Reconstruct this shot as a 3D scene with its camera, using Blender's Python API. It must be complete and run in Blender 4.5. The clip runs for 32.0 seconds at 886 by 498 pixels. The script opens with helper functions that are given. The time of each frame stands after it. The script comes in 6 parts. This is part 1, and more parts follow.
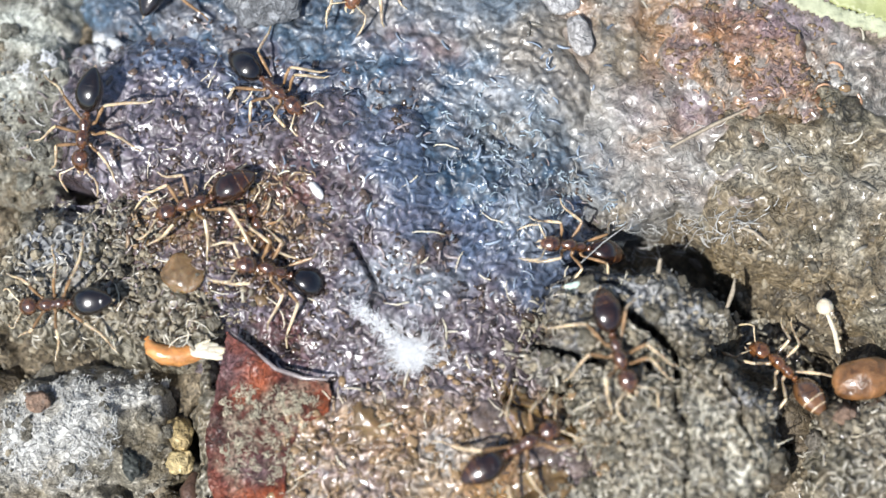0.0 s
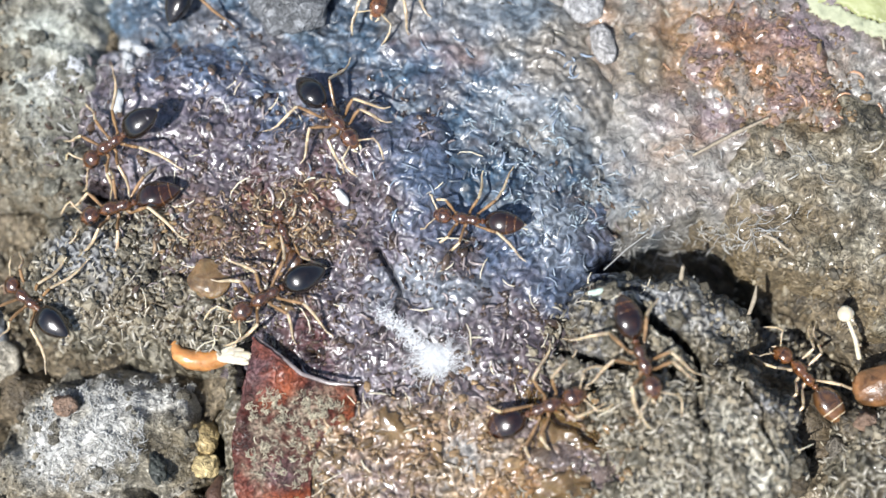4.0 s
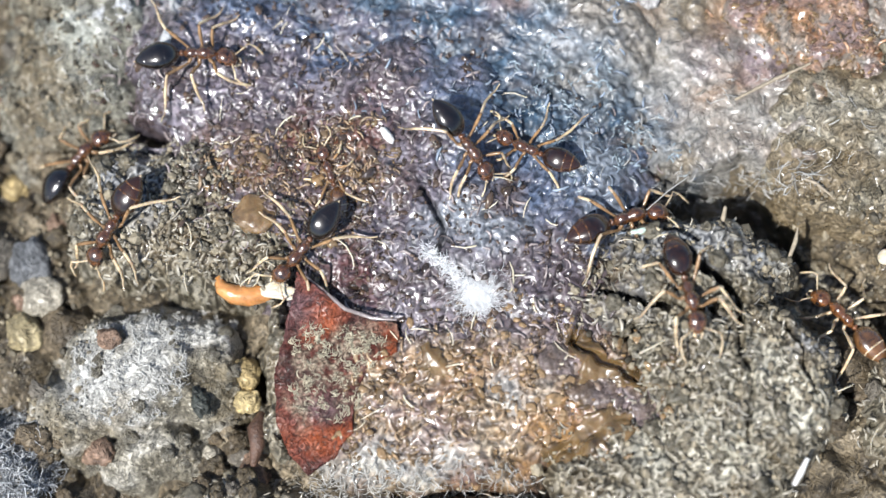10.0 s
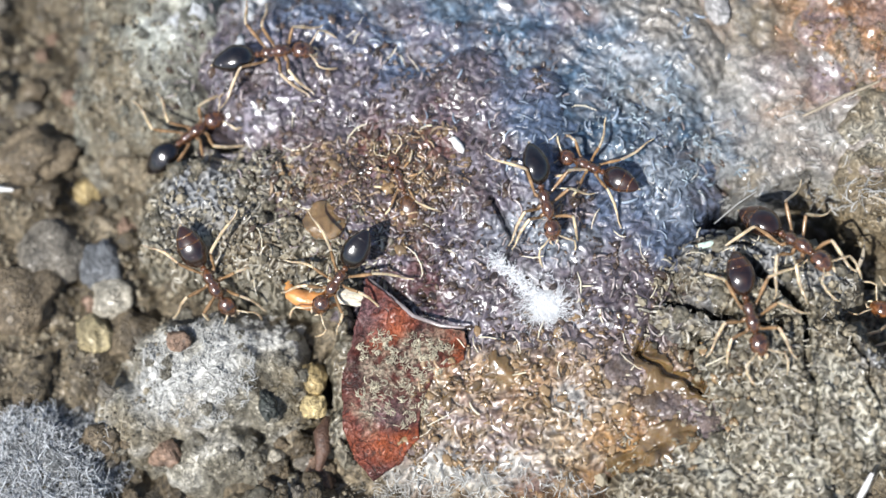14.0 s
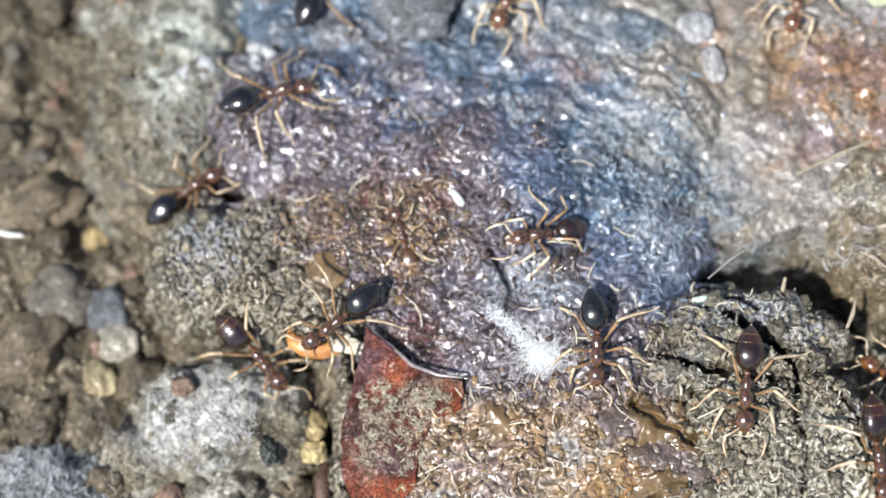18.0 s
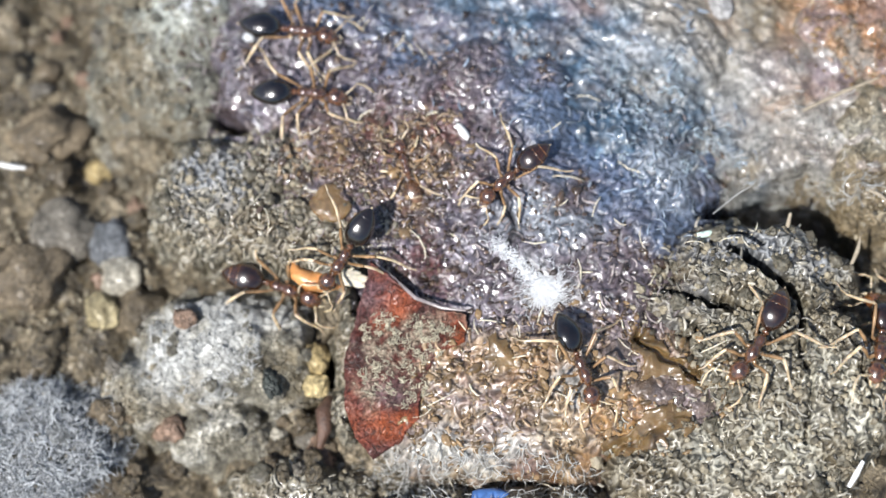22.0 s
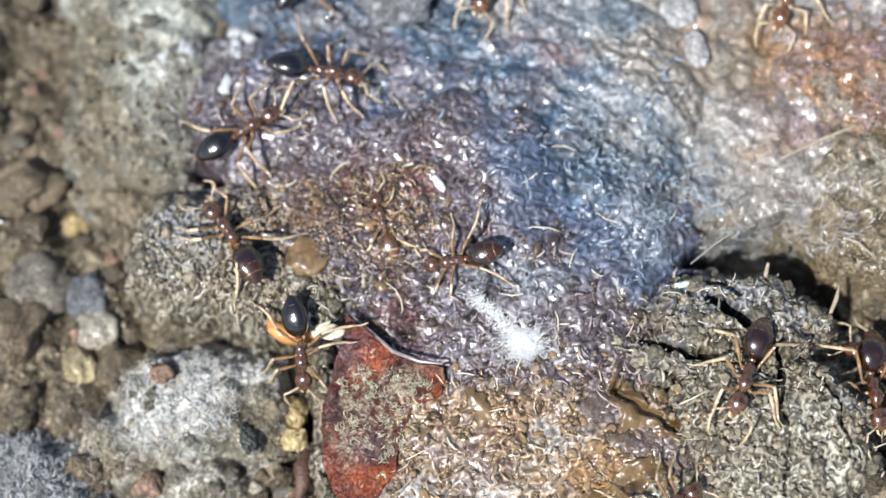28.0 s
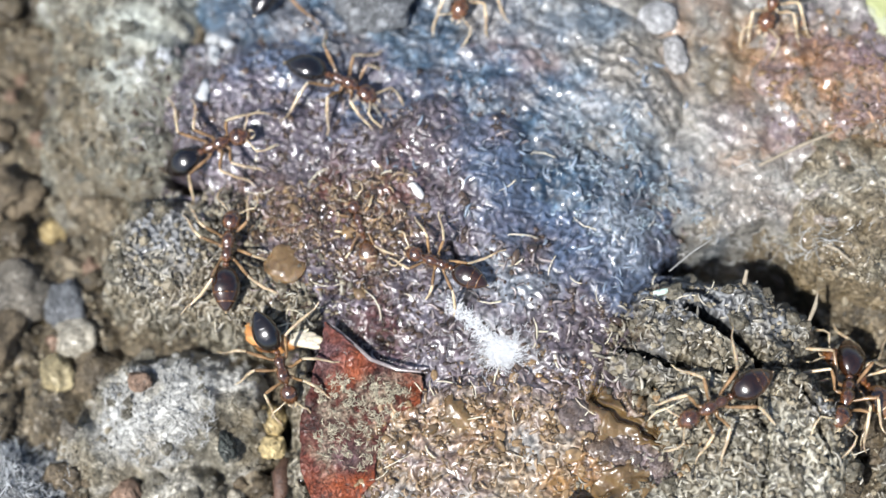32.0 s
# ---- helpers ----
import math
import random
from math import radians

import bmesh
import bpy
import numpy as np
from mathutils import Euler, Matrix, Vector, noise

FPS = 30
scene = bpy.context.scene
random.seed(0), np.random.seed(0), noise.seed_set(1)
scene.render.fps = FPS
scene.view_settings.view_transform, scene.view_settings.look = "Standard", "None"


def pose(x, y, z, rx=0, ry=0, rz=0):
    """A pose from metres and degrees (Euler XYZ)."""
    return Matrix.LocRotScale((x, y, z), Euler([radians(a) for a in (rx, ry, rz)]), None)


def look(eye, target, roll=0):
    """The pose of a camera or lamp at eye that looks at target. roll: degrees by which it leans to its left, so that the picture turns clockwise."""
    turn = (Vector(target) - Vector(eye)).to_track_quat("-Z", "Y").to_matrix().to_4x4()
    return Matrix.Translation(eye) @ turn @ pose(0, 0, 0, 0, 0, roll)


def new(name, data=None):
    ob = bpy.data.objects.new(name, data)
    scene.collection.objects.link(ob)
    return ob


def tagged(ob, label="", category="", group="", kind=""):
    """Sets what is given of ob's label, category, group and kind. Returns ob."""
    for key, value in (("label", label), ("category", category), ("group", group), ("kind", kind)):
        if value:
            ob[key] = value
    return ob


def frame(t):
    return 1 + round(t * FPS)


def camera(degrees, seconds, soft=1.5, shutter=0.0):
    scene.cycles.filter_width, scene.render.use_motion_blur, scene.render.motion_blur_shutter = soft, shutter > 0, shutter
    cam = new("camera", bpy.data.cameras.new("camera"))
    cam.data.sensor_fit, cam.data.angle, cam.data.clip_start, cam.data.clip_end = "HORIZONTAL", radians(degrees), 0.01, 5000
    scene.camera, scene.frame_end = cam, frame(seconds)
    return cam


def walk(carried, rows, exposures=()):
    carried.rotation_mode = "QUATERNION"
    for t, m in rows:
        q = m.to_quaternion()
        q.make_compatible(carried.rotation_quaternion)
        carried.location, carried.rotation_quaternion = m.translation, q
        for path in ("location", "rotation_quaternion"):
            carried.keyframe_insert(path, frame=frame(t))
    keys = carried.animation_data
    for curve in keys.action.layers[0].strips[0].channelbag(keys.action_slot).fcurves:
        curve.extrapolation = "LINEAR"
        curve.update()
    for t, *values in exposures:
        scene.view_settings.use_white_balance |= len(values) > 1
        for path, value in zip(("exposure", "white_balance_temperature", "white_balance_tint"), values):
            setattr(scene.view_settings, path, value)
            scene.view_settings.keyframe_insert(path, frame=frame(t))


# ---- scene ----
cam = camera(27.0, 32.0, soft=1.5)
cam.data.dof.use_dof, cam.data.dof.focus_distance, cam.data.dof.aperture_fstop = True, 0.0609, 30
# Seconds, place in millimetres, turn in degrees.
PATH = [
    (0, 7.892, -10.691, 59.565, 10.107, 3.966, -3.02), (0.5, 7.765, -10.596, 59.67, 10.009, 3.897, -3.008),
    (1, 7.652, -10.636, 59.675, 10.147, 3.749, -2.961), (1.5, 7.645, -10.391, 59.814, 9.839, 3.816, -2.942),
    (2, 7.244, -10.453, 60.166, 9.91, 3.702, -2.944), (2.5, 7.031, -10.37, 60.244, 9.846, 3.627, -2.964),
    (4.5, 7.057, -10.495, 60.191, 10.103, 3.893, -2.851), (5, 6.715, -10.282, 60.363, 10.016, 3.789, -2.859),
    (5.5, 6.599, -10.138, 60.482, 9.806, 3.832, -2.85), (6, 6.372, -10.191, 60.559, 9.94, 3.798, -2.846),
    (6.5, 6.359, -10.573, 60.549, 10.225, 3.82, -2.798), (7, 6.426, -10.894, 60.535, 10.341, 3.836, -2.738),
    (7.5, 6.319, -10.949, 60.572, 10.445, 3.848, -2.689), (8, 6.043, -10.997, 60.606, 10.315, 3.718, -2.656),
    (8.5, 5.813, -10.888, 60.693, 10.192, 3.693, -2.599), (9, 5.374, -11.446, 60.648, 10.407, 3.651, -2.51),
    (9.5, 5.261, -12.283, 60.419, 10.675, 3.577, -2.386), (10, 5.477, -13.411, 60.181, 10.998, 3.7, -2.112),
    (10.5, 5.448, -13.725, 60.072, 11.18, 3.855, -2.067), (11, 5.017, -14.768, 60.12, 12.308, 3.709, -1.807),
    (11.5, 4.885, -13.343, 60.216, 11.42, 3.843, -1.719), (12, 4.6, -13.693, 60.538, 11.471, 3.92, -1.577),
    (12.5, 4.188, -14.076, 60.578, 11.698, 4.03, -1.344), (13, 4.073, -13.931, 60.558, 11.621, 4.108, -1.179),
    (13.5, 4.124, -14.046, 60.54, 11.746, 4.318, -1.005), (15.5, 4.168, -13.895, 61.447, 12.259, 4.323, -0.481),
    (16, 4.315, -13.701, 61.587, 12.343, 4.468, -0.331), (16.5, 4.363, -13.412, 61.698, 12.373, 4.33, -0.277),
    (17, 4.584, -13.406, 61.889, 12.482, 4.433, -0.126), (17.5, 4.619, -13.537, 62.039, 12.637, 4.485, -0.086),
    (18, 4.764, -13.521, 62.098, 12.792, 4.617, -0.088), (18.5, 4.832, -13.831, 61.79, 12.847, 4.603, -0.088),
    (19, 4.872, -14.033, 61.592, 12.796, 4.523, 0), (19.5, 4.865, -14.093, 61.55, 12.545, 4.551, 0.018),
    (20, 4.961, -14.319, 61.377, 12.415, 4.552, 0.074), (20.5, 5.081, -14.468, 61.356, 12.276, 4.59, 0.161),
    (21, 4.766, -14.769, 61.459, 12.193, 4.346, 0.201), (21.5, 4.532, -14.914, 61.377, 12.221, 4.391, 0.257),
    (22, 4.326, -15.226, 61.569, 12.39, 4.287, 0.328), (22.5, 4.36, -15.111, 61.532, 12.356, 4.301, 0.343),
    (23, 4.458, -14.97, 61.517, 12.297, 4.374, 0.328), (23.5, 5.178, -15.787, 61.348, 12.619, 4.552, 0.273),
    (24, 5.033, -15.617, 61.349, 12.615, 4.559, 0.087), (24.5, 5.207, -15.205, 61.395, 12.702, 4.668, 0.023),
    (25, 5.26, -14.782, 61.481, 12.633, 4.686, 0.005), (25.5, 5.112, -14.483, 61.44, 12.693, 4.489, -0.046),
    (27.5, 5.238, -13.83, 61.762, 12.633, 4.527, -0.163), (28, 5.245, -13.853, 61.563, 12.736, 4.519, -0.153),
    (28.5, 5.251, -13.639, 61.682, 12.582, 4.595, -0.162), (29, 5.11, -13.748, 61.707, 12.739, 4.475, -0.145),
    (29.5, 5.141, -13.514, 61.77, 12.556, 4.403, -0.222), (30, 5.405, -13.63, 61.562, 12.6, 4.386, -0.119),
    (30.5, 5.745, -13.598, 61.481, 12.535, 4.534, -0.173), (31, 5.913, -13.405, 61.494, 12.485, 4.613, -0.216),
    (31.5, 5.659, -13.528, 61.428, 12.593, 4.335, -0.252), (32, 5.717, -13.226, 61.507, 12.397, 4.307, -0.297),
]
walk(cam, [(t, pose(x * 0.001, y * 0.001, z * 0.001, rx, ry, rz)) for t, x, y, z, rx, ry, rz in PATH])

# ---- daylight ----
SUN_FROM = Vector((-0.34, -0.38, 0.86)).normalized()
world = bpy.data.worlds.new("sky")
scene.world = world
world.use_nodes = True
sky = world.node_tree.nodes.new("ShaderNodeTexSky")
sky.sky_type, sky.sun_disc = "NISHITA", False
sky.sun_elevation, sky.sun_rotation = math.asin(SUN_FROM.z), math.atan2(SUN_FROM.x, SUN_FROM.y)
world.node_tree.links.new(sky.outputs[0], world.node_tree.nodes["Background"].inputs["Color"])
world.node_tree.nodes["Background"].inputs["Strength"].default_value = 0.095
sun = new("sun", bpy.data.lights.new("sun", "SUN"))
sun.data.energy, sun.data.angle, sun.data.color = 5.0, radians(0.5), (1.0, 0.995, 0.99)
sun.matrix_basis = look(SUN_FROM * 2, (0, 0, 0))
scene.view_settings.exposure = 0.49

# ---- the lie of the land, in millimetres ----
MM = 0.001


def lattice(ix, iy, seed):
    """A repeatable number from 0 to 1 for each lattice point."""
    n = (ix.astype(np.int64) * 374761393 + iy.astype(np.int64) * 668265263 + seed * 974634533) & 0xFFFFFFFF
    n = ((n ^ (n >> 13)) * 1274126177) & 0xFFFFFFFF
    n = ((n ^ (n >> 16)) * 2246822519) & 0xFFFFFFFF
    return ((n ^ (n >> 15)) & 0xFFFFFF) / float(0x1000000)


def smooth_noise(x, y, size, seed):
    """Gradient noise of about -1 to 1 with features of that size."""
    x, y = x / size, y / size
    ix, iy = np.floor(x), np.floor(y)
    fx, fy = x - ix, y - iy
    ux, uy = fx * fx * fx * (fx * (fx * 6 - 15) + 10), fy * fy * fy * (fy * (fy * 6 - 15) + 10)
    out = 0
    for dx, wx in ((0, 1 - ux), (1, ux)):
        for dy, wy in ((0, 1 - uy), (1, uy)):
            a = lattice(ix + dx, iy + dy, seed) * 6.2832
            out = out + wx * wy * (np.cos(a) * (fx - dx) + np.sin(a) * (fy - dy))
    return out * 1.5


def fractal(x, y, size, seed, octaves=4):
    total, gain = 0, 1.0
    for n in range(octaves):
        total = total + gain * smooth_noise(x, y, size / 2**n, seed + n)
        gain *= 0.5
    return total


def cells(x, y, size, seed):
    """Distance to the nearest scattered point, 0 at the point and about 1 between points."""
    x, y = x / size, y / size
    ix, iy = np.floor(x), np.floor(y)
    best = np.full_like(x, 9.0)
    for dx in (-1, 0, 1):
        for dy in (-1, 0, 1):
            px, py = ix + dx + lattice(ix + dx, iy + dy, seed), iy + dy + lattice(ix + dx, iy + dy, seed + 7)
            best = np.minimum(best, (px - x) ** 2 + (py - y) ** 2)
    return np.sqrt(best)


def step(a, b, v):
    v = np.clip((v - a) / (b - a), 0, 1)
    return v * v * (3 - 2 * v)


def inside(x, y, lobe):
    """About how many millimetres a place lies inside an oval of centre, half-axes and turn."""
    cx, cy, rx, ry, turn = lobe[:5]
    c, s = math.cos(radians(turn)), math.sin(radians(turn))
    u, v = ((x - cx) * c + (y - cy) * s) / rx, ((y - cy) * c - (x - cx) * s) / ry
    return (1 - np.sqrt(u * u + v * v)) * min(rx, ry)


def line_gap(x, y, points):
    """Distance to a bent line."""
    best = np.full_like(x, 99.0)
    for (ax, ay), (bx, by) in zip(points, points[1:]):
        k = np.clip(((x - ax) * (bx - ax) + (y - ay) * (by - ay)) / ((bx - ax) ** 2 + (by - ay) ** 2), 0, 1)
        best = np.minimum(best, np.hypot(x - ax - k * (bx - ax), y - ay - k * (by - ay)))
    return best


def patch(x, y, lobes, seed, soft=1.2, ragged=0.9):
    """A soft-edged, ragged patch of 0 to 1 made of ovals."""
    s = np.full_like(x, -99.0)
    for lobe in lobes:
        s = np.maximum(s, inside(x, y, lobe))
    return step(-soft * 0.5, soft, s + ragged * fractal(x, y, 1.6, seed, 4))


# Each mass: ovals of (x, y, half-axis, half-axis, turn, top), the width of its flank, and a seed.
MASSES = {
    "pulp": ([(-5.0, 4.9, 4.9, 3.9, -8, 0.8), (-3.6, 0.8, 3.5, 3.2, 0, 0.95), (0.8, 2.4, 4.6, 4.2, 0, 1.05), (3.0, -1.6, 4.3, 3.5, 0, 0.85), (6.2, 0.5, 3.3, 3.2, 0, 0.45), (0.6, -3.4, 2.8, 1.5, -8, 1.0), (-2.0, -1.0, 2.8, 2.0, 0, 0.9), (1.6, -4.3, 2.2, 1.2, -12, 0.85), (-0.9, -2.5, 2.0, 1.1, -28, 0.7), (5.5, -3.1, 2.3, 1.8, 0, 0.75), (6.4, -4.4, 1.6, 1.5, 0, 0.7)], 2.3, 11),
    "film": ([(4.6, 5.8, 6.8, 4.6, 0, 0.12), (-1.0, 9.6, 7.5, 4.0, 0, 0.2), (1.6, 5.8, 4.2, 3.0, -20, 0.65), (-0.9, 5.8, 3.2, 3.2, 0, 0.4), (5.6, 2.6, 3.8, 3.0, -20, 0.5)], 2.4, 13),
    "mush": ([(1.5, -5.4, 3.4, 1.9, -5, 1.0), (2.4, -7.2, 4.4, 2.5, 0, 0.75), (6.8, -6.6, 2.9, 2.3, -20, 0.6), (4.0, -4.7, 2.4, 1.6, 0, 0.75), (-0.5, -7.2, 1.9, 2.2, 0, 0.4)], 1.3, 17),
    "crust": ([(12.4, 5.2, 7.2, 4.7, 0, -0.65), (13, 10.5, 9, 4.5, 0, -0.9), (21, 6.5, 6, 6, 0, -0.95)], 0.6, 23),
    "rust": ([(14.4, 6.3, 3.6, 2.7, -26, -0.4), (16.8, 4.4, 2.6, 1.6, -20, -0.45)], 1.2, 27),
    "clod_bank": ([(16.6, 1.8, 4.4, 3.7, 0, -0.5), (20.5, -1.0, 4.4, 3.4, 0, -0.7)], 0.9, 29),
    "clod_right": ([(10.2, -2.6, 3.4, 2.15, -8, 1.05), (8.2, -3.6, 2.2, 1.6, 0, 0.95)], 1.0, 31),
    "clod_low": ([(11.6, -6.6, 3.5, 3.2, 0, 0.8), (9.6, -5.3, 2.4, 1.8, 0, 0.95), (9.0, -9.3, 4.4, 2.6, 0, 0.45)], 1.0, 37),
    "clod_edge": ([(18.2, -7.6, 2.9, 2.7, 0, -0.2)], 1.0, 41),
    "clod_left": ([(-8.0, 0.1, 3.1, 2.7, 0, 0.7), (-5.2, -1.3, 3.4, 1.9, 0, 0.8), (-6.3, 1.2, 1.7, 1.6, 0, 0.75)], 1.1, 43),
    "clod_mouldy": ([(-8.4, -5.0, 3.7, 2.6, 0, 0.1), (-6.0, -5.6, 1.7, 1.9, 0, -0.1), (-10.9, -6.6, 2.4, 1.7, 20, -0.6), (-8.2, -8.0, 2.6, 1.3, 0, -0.7)], 1.8, 47),
    "clod_rim": ([(-3.7, -4.2, 0.5, 2.0, 0, 0.1), (-3.7, -7.2, 0.5, 1.2, 0, -0.3)], 0.6, 67),
    "clod_hairy": ([(-14.6, -8.6, 3.0, 2.5, 0, -0.35)], 0.9, 53),
    "clod_grey": ([(-9.9, 6.2, 2.7, 3.6, 0, 0.0), (-10.6, 10.0, 3.4, 3.0, 0, -0.2), (-9.2, 3.6, 1.4, 1.5, 0, -0.5), (-12.0, 5.5, 1.8, 4.0, 0, -0.85)], 1.2, 59),
    "clod_front": ([(1.5, -12.3, 6.6, 2.9, 0, 0.25), (-5.0, -10.4, 3.0, 1.9, 0, -0.55)], 1.0, 61),
}
CRACKS = [[(9.4, -1.9), (9.9, -2.15), (10.4, -2.7), (10.9, -3.2), (11.5, -4.0), (11.6, -4.6)], [(7.2, -3.3), (7.9, -3.55), (8.6, -3.9), (9.3, -3.95)]]
HAIRLINES = [[(11.6, -4.6), (11.5, -5.6), (11.8, -6.8), (11.5, -8.4)], [(6.4, -3.9), (6.2, -4.9), (7.0, -5.6), (8.6, -6.4)], [(1.5, 0.3), (2.0, -0.9), (1.8, -1.8)],
             [(7.6, -1.6), (8.6, -1.2), (9.8, -1.3), (10.4, -1.9)], [(12.7, -4.6), (13.4, -5.6), (13.9, -7.0)]]


TRENCH = [(8.3, -0.6), (9.5, -0.1), (10.9, 0.1), (12.2, -0.35), (13.25, -1.2), (13.9, -2.3), (14.7, -3.3), (16.2, -4.4)]


def ground_height(x, y):
    z = -1.75 + 0.45 * fractal(x, y, 3.2, 71, 3)
    wx, wy = x + 0.3 * smooth_noise(x, y, 0.9, 78), y + 0.3 * smooth_noise(x, y, 0.9, 79)
    z = z + 0.95 * (0.6 - cells(wx, wy, 1.6, 73)).clip(-0.35) + 0.30 * (0.5 - cells(wx, wy, 0.62, 77)).clip(-0.3)
    z = z - 1.6 * step(-0.2, 1.6, np.maximum(inside(x, y, (14.3, -2.8, 2.0, 3.4, 38)), inside(x, y, (15.0, -6.6, 0.9, 2.4, 0))))
    z = z - 1.6 * step(1.0, 0.3, line_gap(x, y, TRENCH))
    return z - 2.2 * step(0, 0.3, np.maximum(inside(x, y, (-4.2, -5.8, 0.48, 1.8, 0)), inside(x, y, (-4.95, -7.0, 0.5, 0.32, -10))))


WET = ("pulp", "film", "mush")


def ridges(name, x, y):
    """Curled worm-like fibres laid close together: 1 on a fibre, 0 in the gaps."""
    seed = MASSES[name][2]
    ax, ay = x + 0.12 * smooth_noise(x, y, 0.35, seed + 20), y + 0.12 * smooth_noise(x, y, 0.35, seed + 22)
    n = smooth_noise(ax, ay, {"crust": 0.24, "film": 0.2, "rust": 0.2, "pulp": 0.19, "mush": 0.2}.get(name, 0.165), seed + 21)
    return step(-0.75, 0.75, n) if name in WET else step(-0.40, 0.26, n)


def ripples(x, y, seed, lean=-38):
    """Long low folds in a wet skin, running down to the right."""
    c, s = math.cos(radians(lean)), math.sin(radians(lean))
    bx, by = x + 0.5 * smooth_noise(x, y, 1.7, seed + 1), y + 0.5 * smooth_noise(x, y, 1.7, seed + 2)
    u, v = bx * c + by * s, by * c - bx * s
    return smooth_noise(u * 0.38, v, 0.62, seed + 3) + 0.5 * smooth_noise(u * 0.45, v, 0.3, seed + 4)


def mass_height(name, x, y, fine=True):
    """The top of a mass; far below the ground outside it."""
    lobes, flank, seed = MASSES[name]
    wx, wy = x + 0.45 * fractal(x, y, 1.7, seed, 3), y + 0.45 * fractal(x, y, 1.7, seed + 5, 3)
    if name in WET:
        # one sheet: the ovals run together, and its rim thins out
        gaps = [inside(wx, wy, lobe) for lobe in lobes]
        weights = [np.exp(np.clip(g, -12, 12) / 0.8) for g in gaps]
        s = 0.8 * np.log(sum(weights)) - 0.55
        top = sum(w * lobe[5] for w, lobe in zip(weights, lobes)) / sum(weights)
        z = top - 1.5 * (1 - step(-0.7, flank, s)) ** 1.5 - 4 * step(-0.1, -1.3, s)
    else:
        total, blend = 0, 0.16
        for lobe in lobes:
            s = inside(wx, wy, lobe)
            h = -3.2 + (lobe[5] + 3.2) * (step(-0.35, min(flank, 0.75 * min(lobe[2:4])), s) + 1e-9) ** 0.5 + 0.10 * np.clip(s, 0, 2)
            total = total + np.exp(np.clip(h, -9, 9) / blend)
        z = blend * np.log(total)
    z = z + 0.22 * fractal(x, y, 2.1, seed + 9, 2)
    if name in ("crust", "clod_bank", "clod_right", "pulp"):
        z = z - 2.6 * step(0.50, 0.16, line_gap(wx * 0.3 + x * 0.7, wy * 0.3 + y * 0.7, TRENCH) + 0.35 * step(9.6, 8.2, x))
    if name in ("clod_right", "clod_low"):
        for line in CRACKS:
            z = z - 2.2 * step(0.21, 0.04, line_gap(wx * 0.4 + x * 0.6, wy * 0.4 + y * 0.6, line))
    if name in ("clod_right", "clod_low", "pulp", "mush"):
        for line in HAIRLINES:
            z = z - 0.45 * step(0.14, 0.02, line_gap(wx * 0.5 + x * 0.5, wy * 0.5 + y * 0.5, line))
    if name in ("pulp", "clod_left", "clod_grey"):
        z = z - 2.4 * step(-0.1, 0.25, inside(wx * 0.3 + x * 0.7, wy * 0.3 + y * 0.7, (-8.0, 3.0, 0.8, 0.34, -24)))
    if name in ("pulp", "mush"):
        z = z - 0.6 * step(-0.05, 0.4, inside(x, y, (-0.9, -2.8, 0.8, 0.3, -32)))
    if fine:
        worms = ridges(name, x, y) + 0.45 * step(-0.3, 0.4, smooth_noise(x, y, 0.4, seed + 24))
        rough = {"film": 0.30, "crust": 0.15, "rust": 0.28, "clod_bank": 0.2, "clod_mouldy": 0.8, "clod_grey": 0.5, "pulp": 0.42, "mush": 0.6}.get(name, 1.05)
        rough = rough * (0.4 + 0.6 * step(-0.35, 0.25, fractal(x, y, 1.5, seed + 26, 2)))
        z = z + rough * (0.135 * (worms - 0.9) + 0.10 * (0.5 - cells(x, y, 0.5, seed + 25)))
        z = z + {"crust": 0.17, "rust": 0.15, "clod_grey": 0.16, "clod_mouldy": 0.17, "clod_bank": 0.2}.get(name, 0.09) * fractal(x, y, 0.8, seed + 29, 2)
        if name in ("film", "crust"):
            # clotted, cottony growth where the film meets the crust
            z = z + 0.24 * patch(x, y, [(7.5, 2.0, 2.2, 1.9, 0), (9.2, 1.2, 1.5, 0.7, 0), (6.0, 4.0, 1.2, 1.0, 0)], 219) * (step(-0.4, 0.4, smooth_noise(x, y, 0.34, 431)) - 0.5 + 0.4 * smooth_noise(x, y, 0.16, 433))
        z = z + {"film": 0.15, "pulp": 0.07, "mush": 0.06, "crust": 0.09, "rust": 0.08}.get(name, 0.0) * ripples(x, y, seed + 31)
    return z


def top_height(x, y, fine=False):
    x, y = np.asarray(x, float), np.asarray(y, float)
    z = ground_height(x, y)
    for name in MASSES:
        z = np.maximum(z, mass_height(name, x, y, fine))
    return z


def rest(x, y):
    """The height of whatever lies uppermost at one place."""
    return float(top_height(np.array([float(x)]), np.array([float(y)]))[0])


# ---- materials ----
def mixed(nt, a, b, factor, blend="MIX"):
    """A colour mix node. a, b: sockets or colours."""
    node = nt.nodes.new("ShaderNodeMix")
    node.data_type, node.blend_type = "RGBA", blend
    for socket, value in ((node.inputs[6], a), (node.inputs[7], b), (node.inputs[0], factor)):
        if isinstance(value, bpy.types.NodeSocket):
            nt.links.new(value, socket)
        elif isinstance(value, tuple):
            socket.default_value = (*value, 1)
        else:
            socket.default_value = value
    return node.outputs[2]


def ramp(nt, source, stops):
    node = nt.nodes.new("ShaderNodeValToRGB")
    while len(node.color_ramp.elements) < len(stops):
        node.color_ramp.elements.new(0.5)
    for e, (at, colour) in zip(node.color_ramp.elements, stops):
        e.position, e.color = at, (*(colour if isinstance(colour, tuple) else (colour,) * 3), 1)
    nt.links.new(source, node.inputs[0])
    return node.outputs[0]


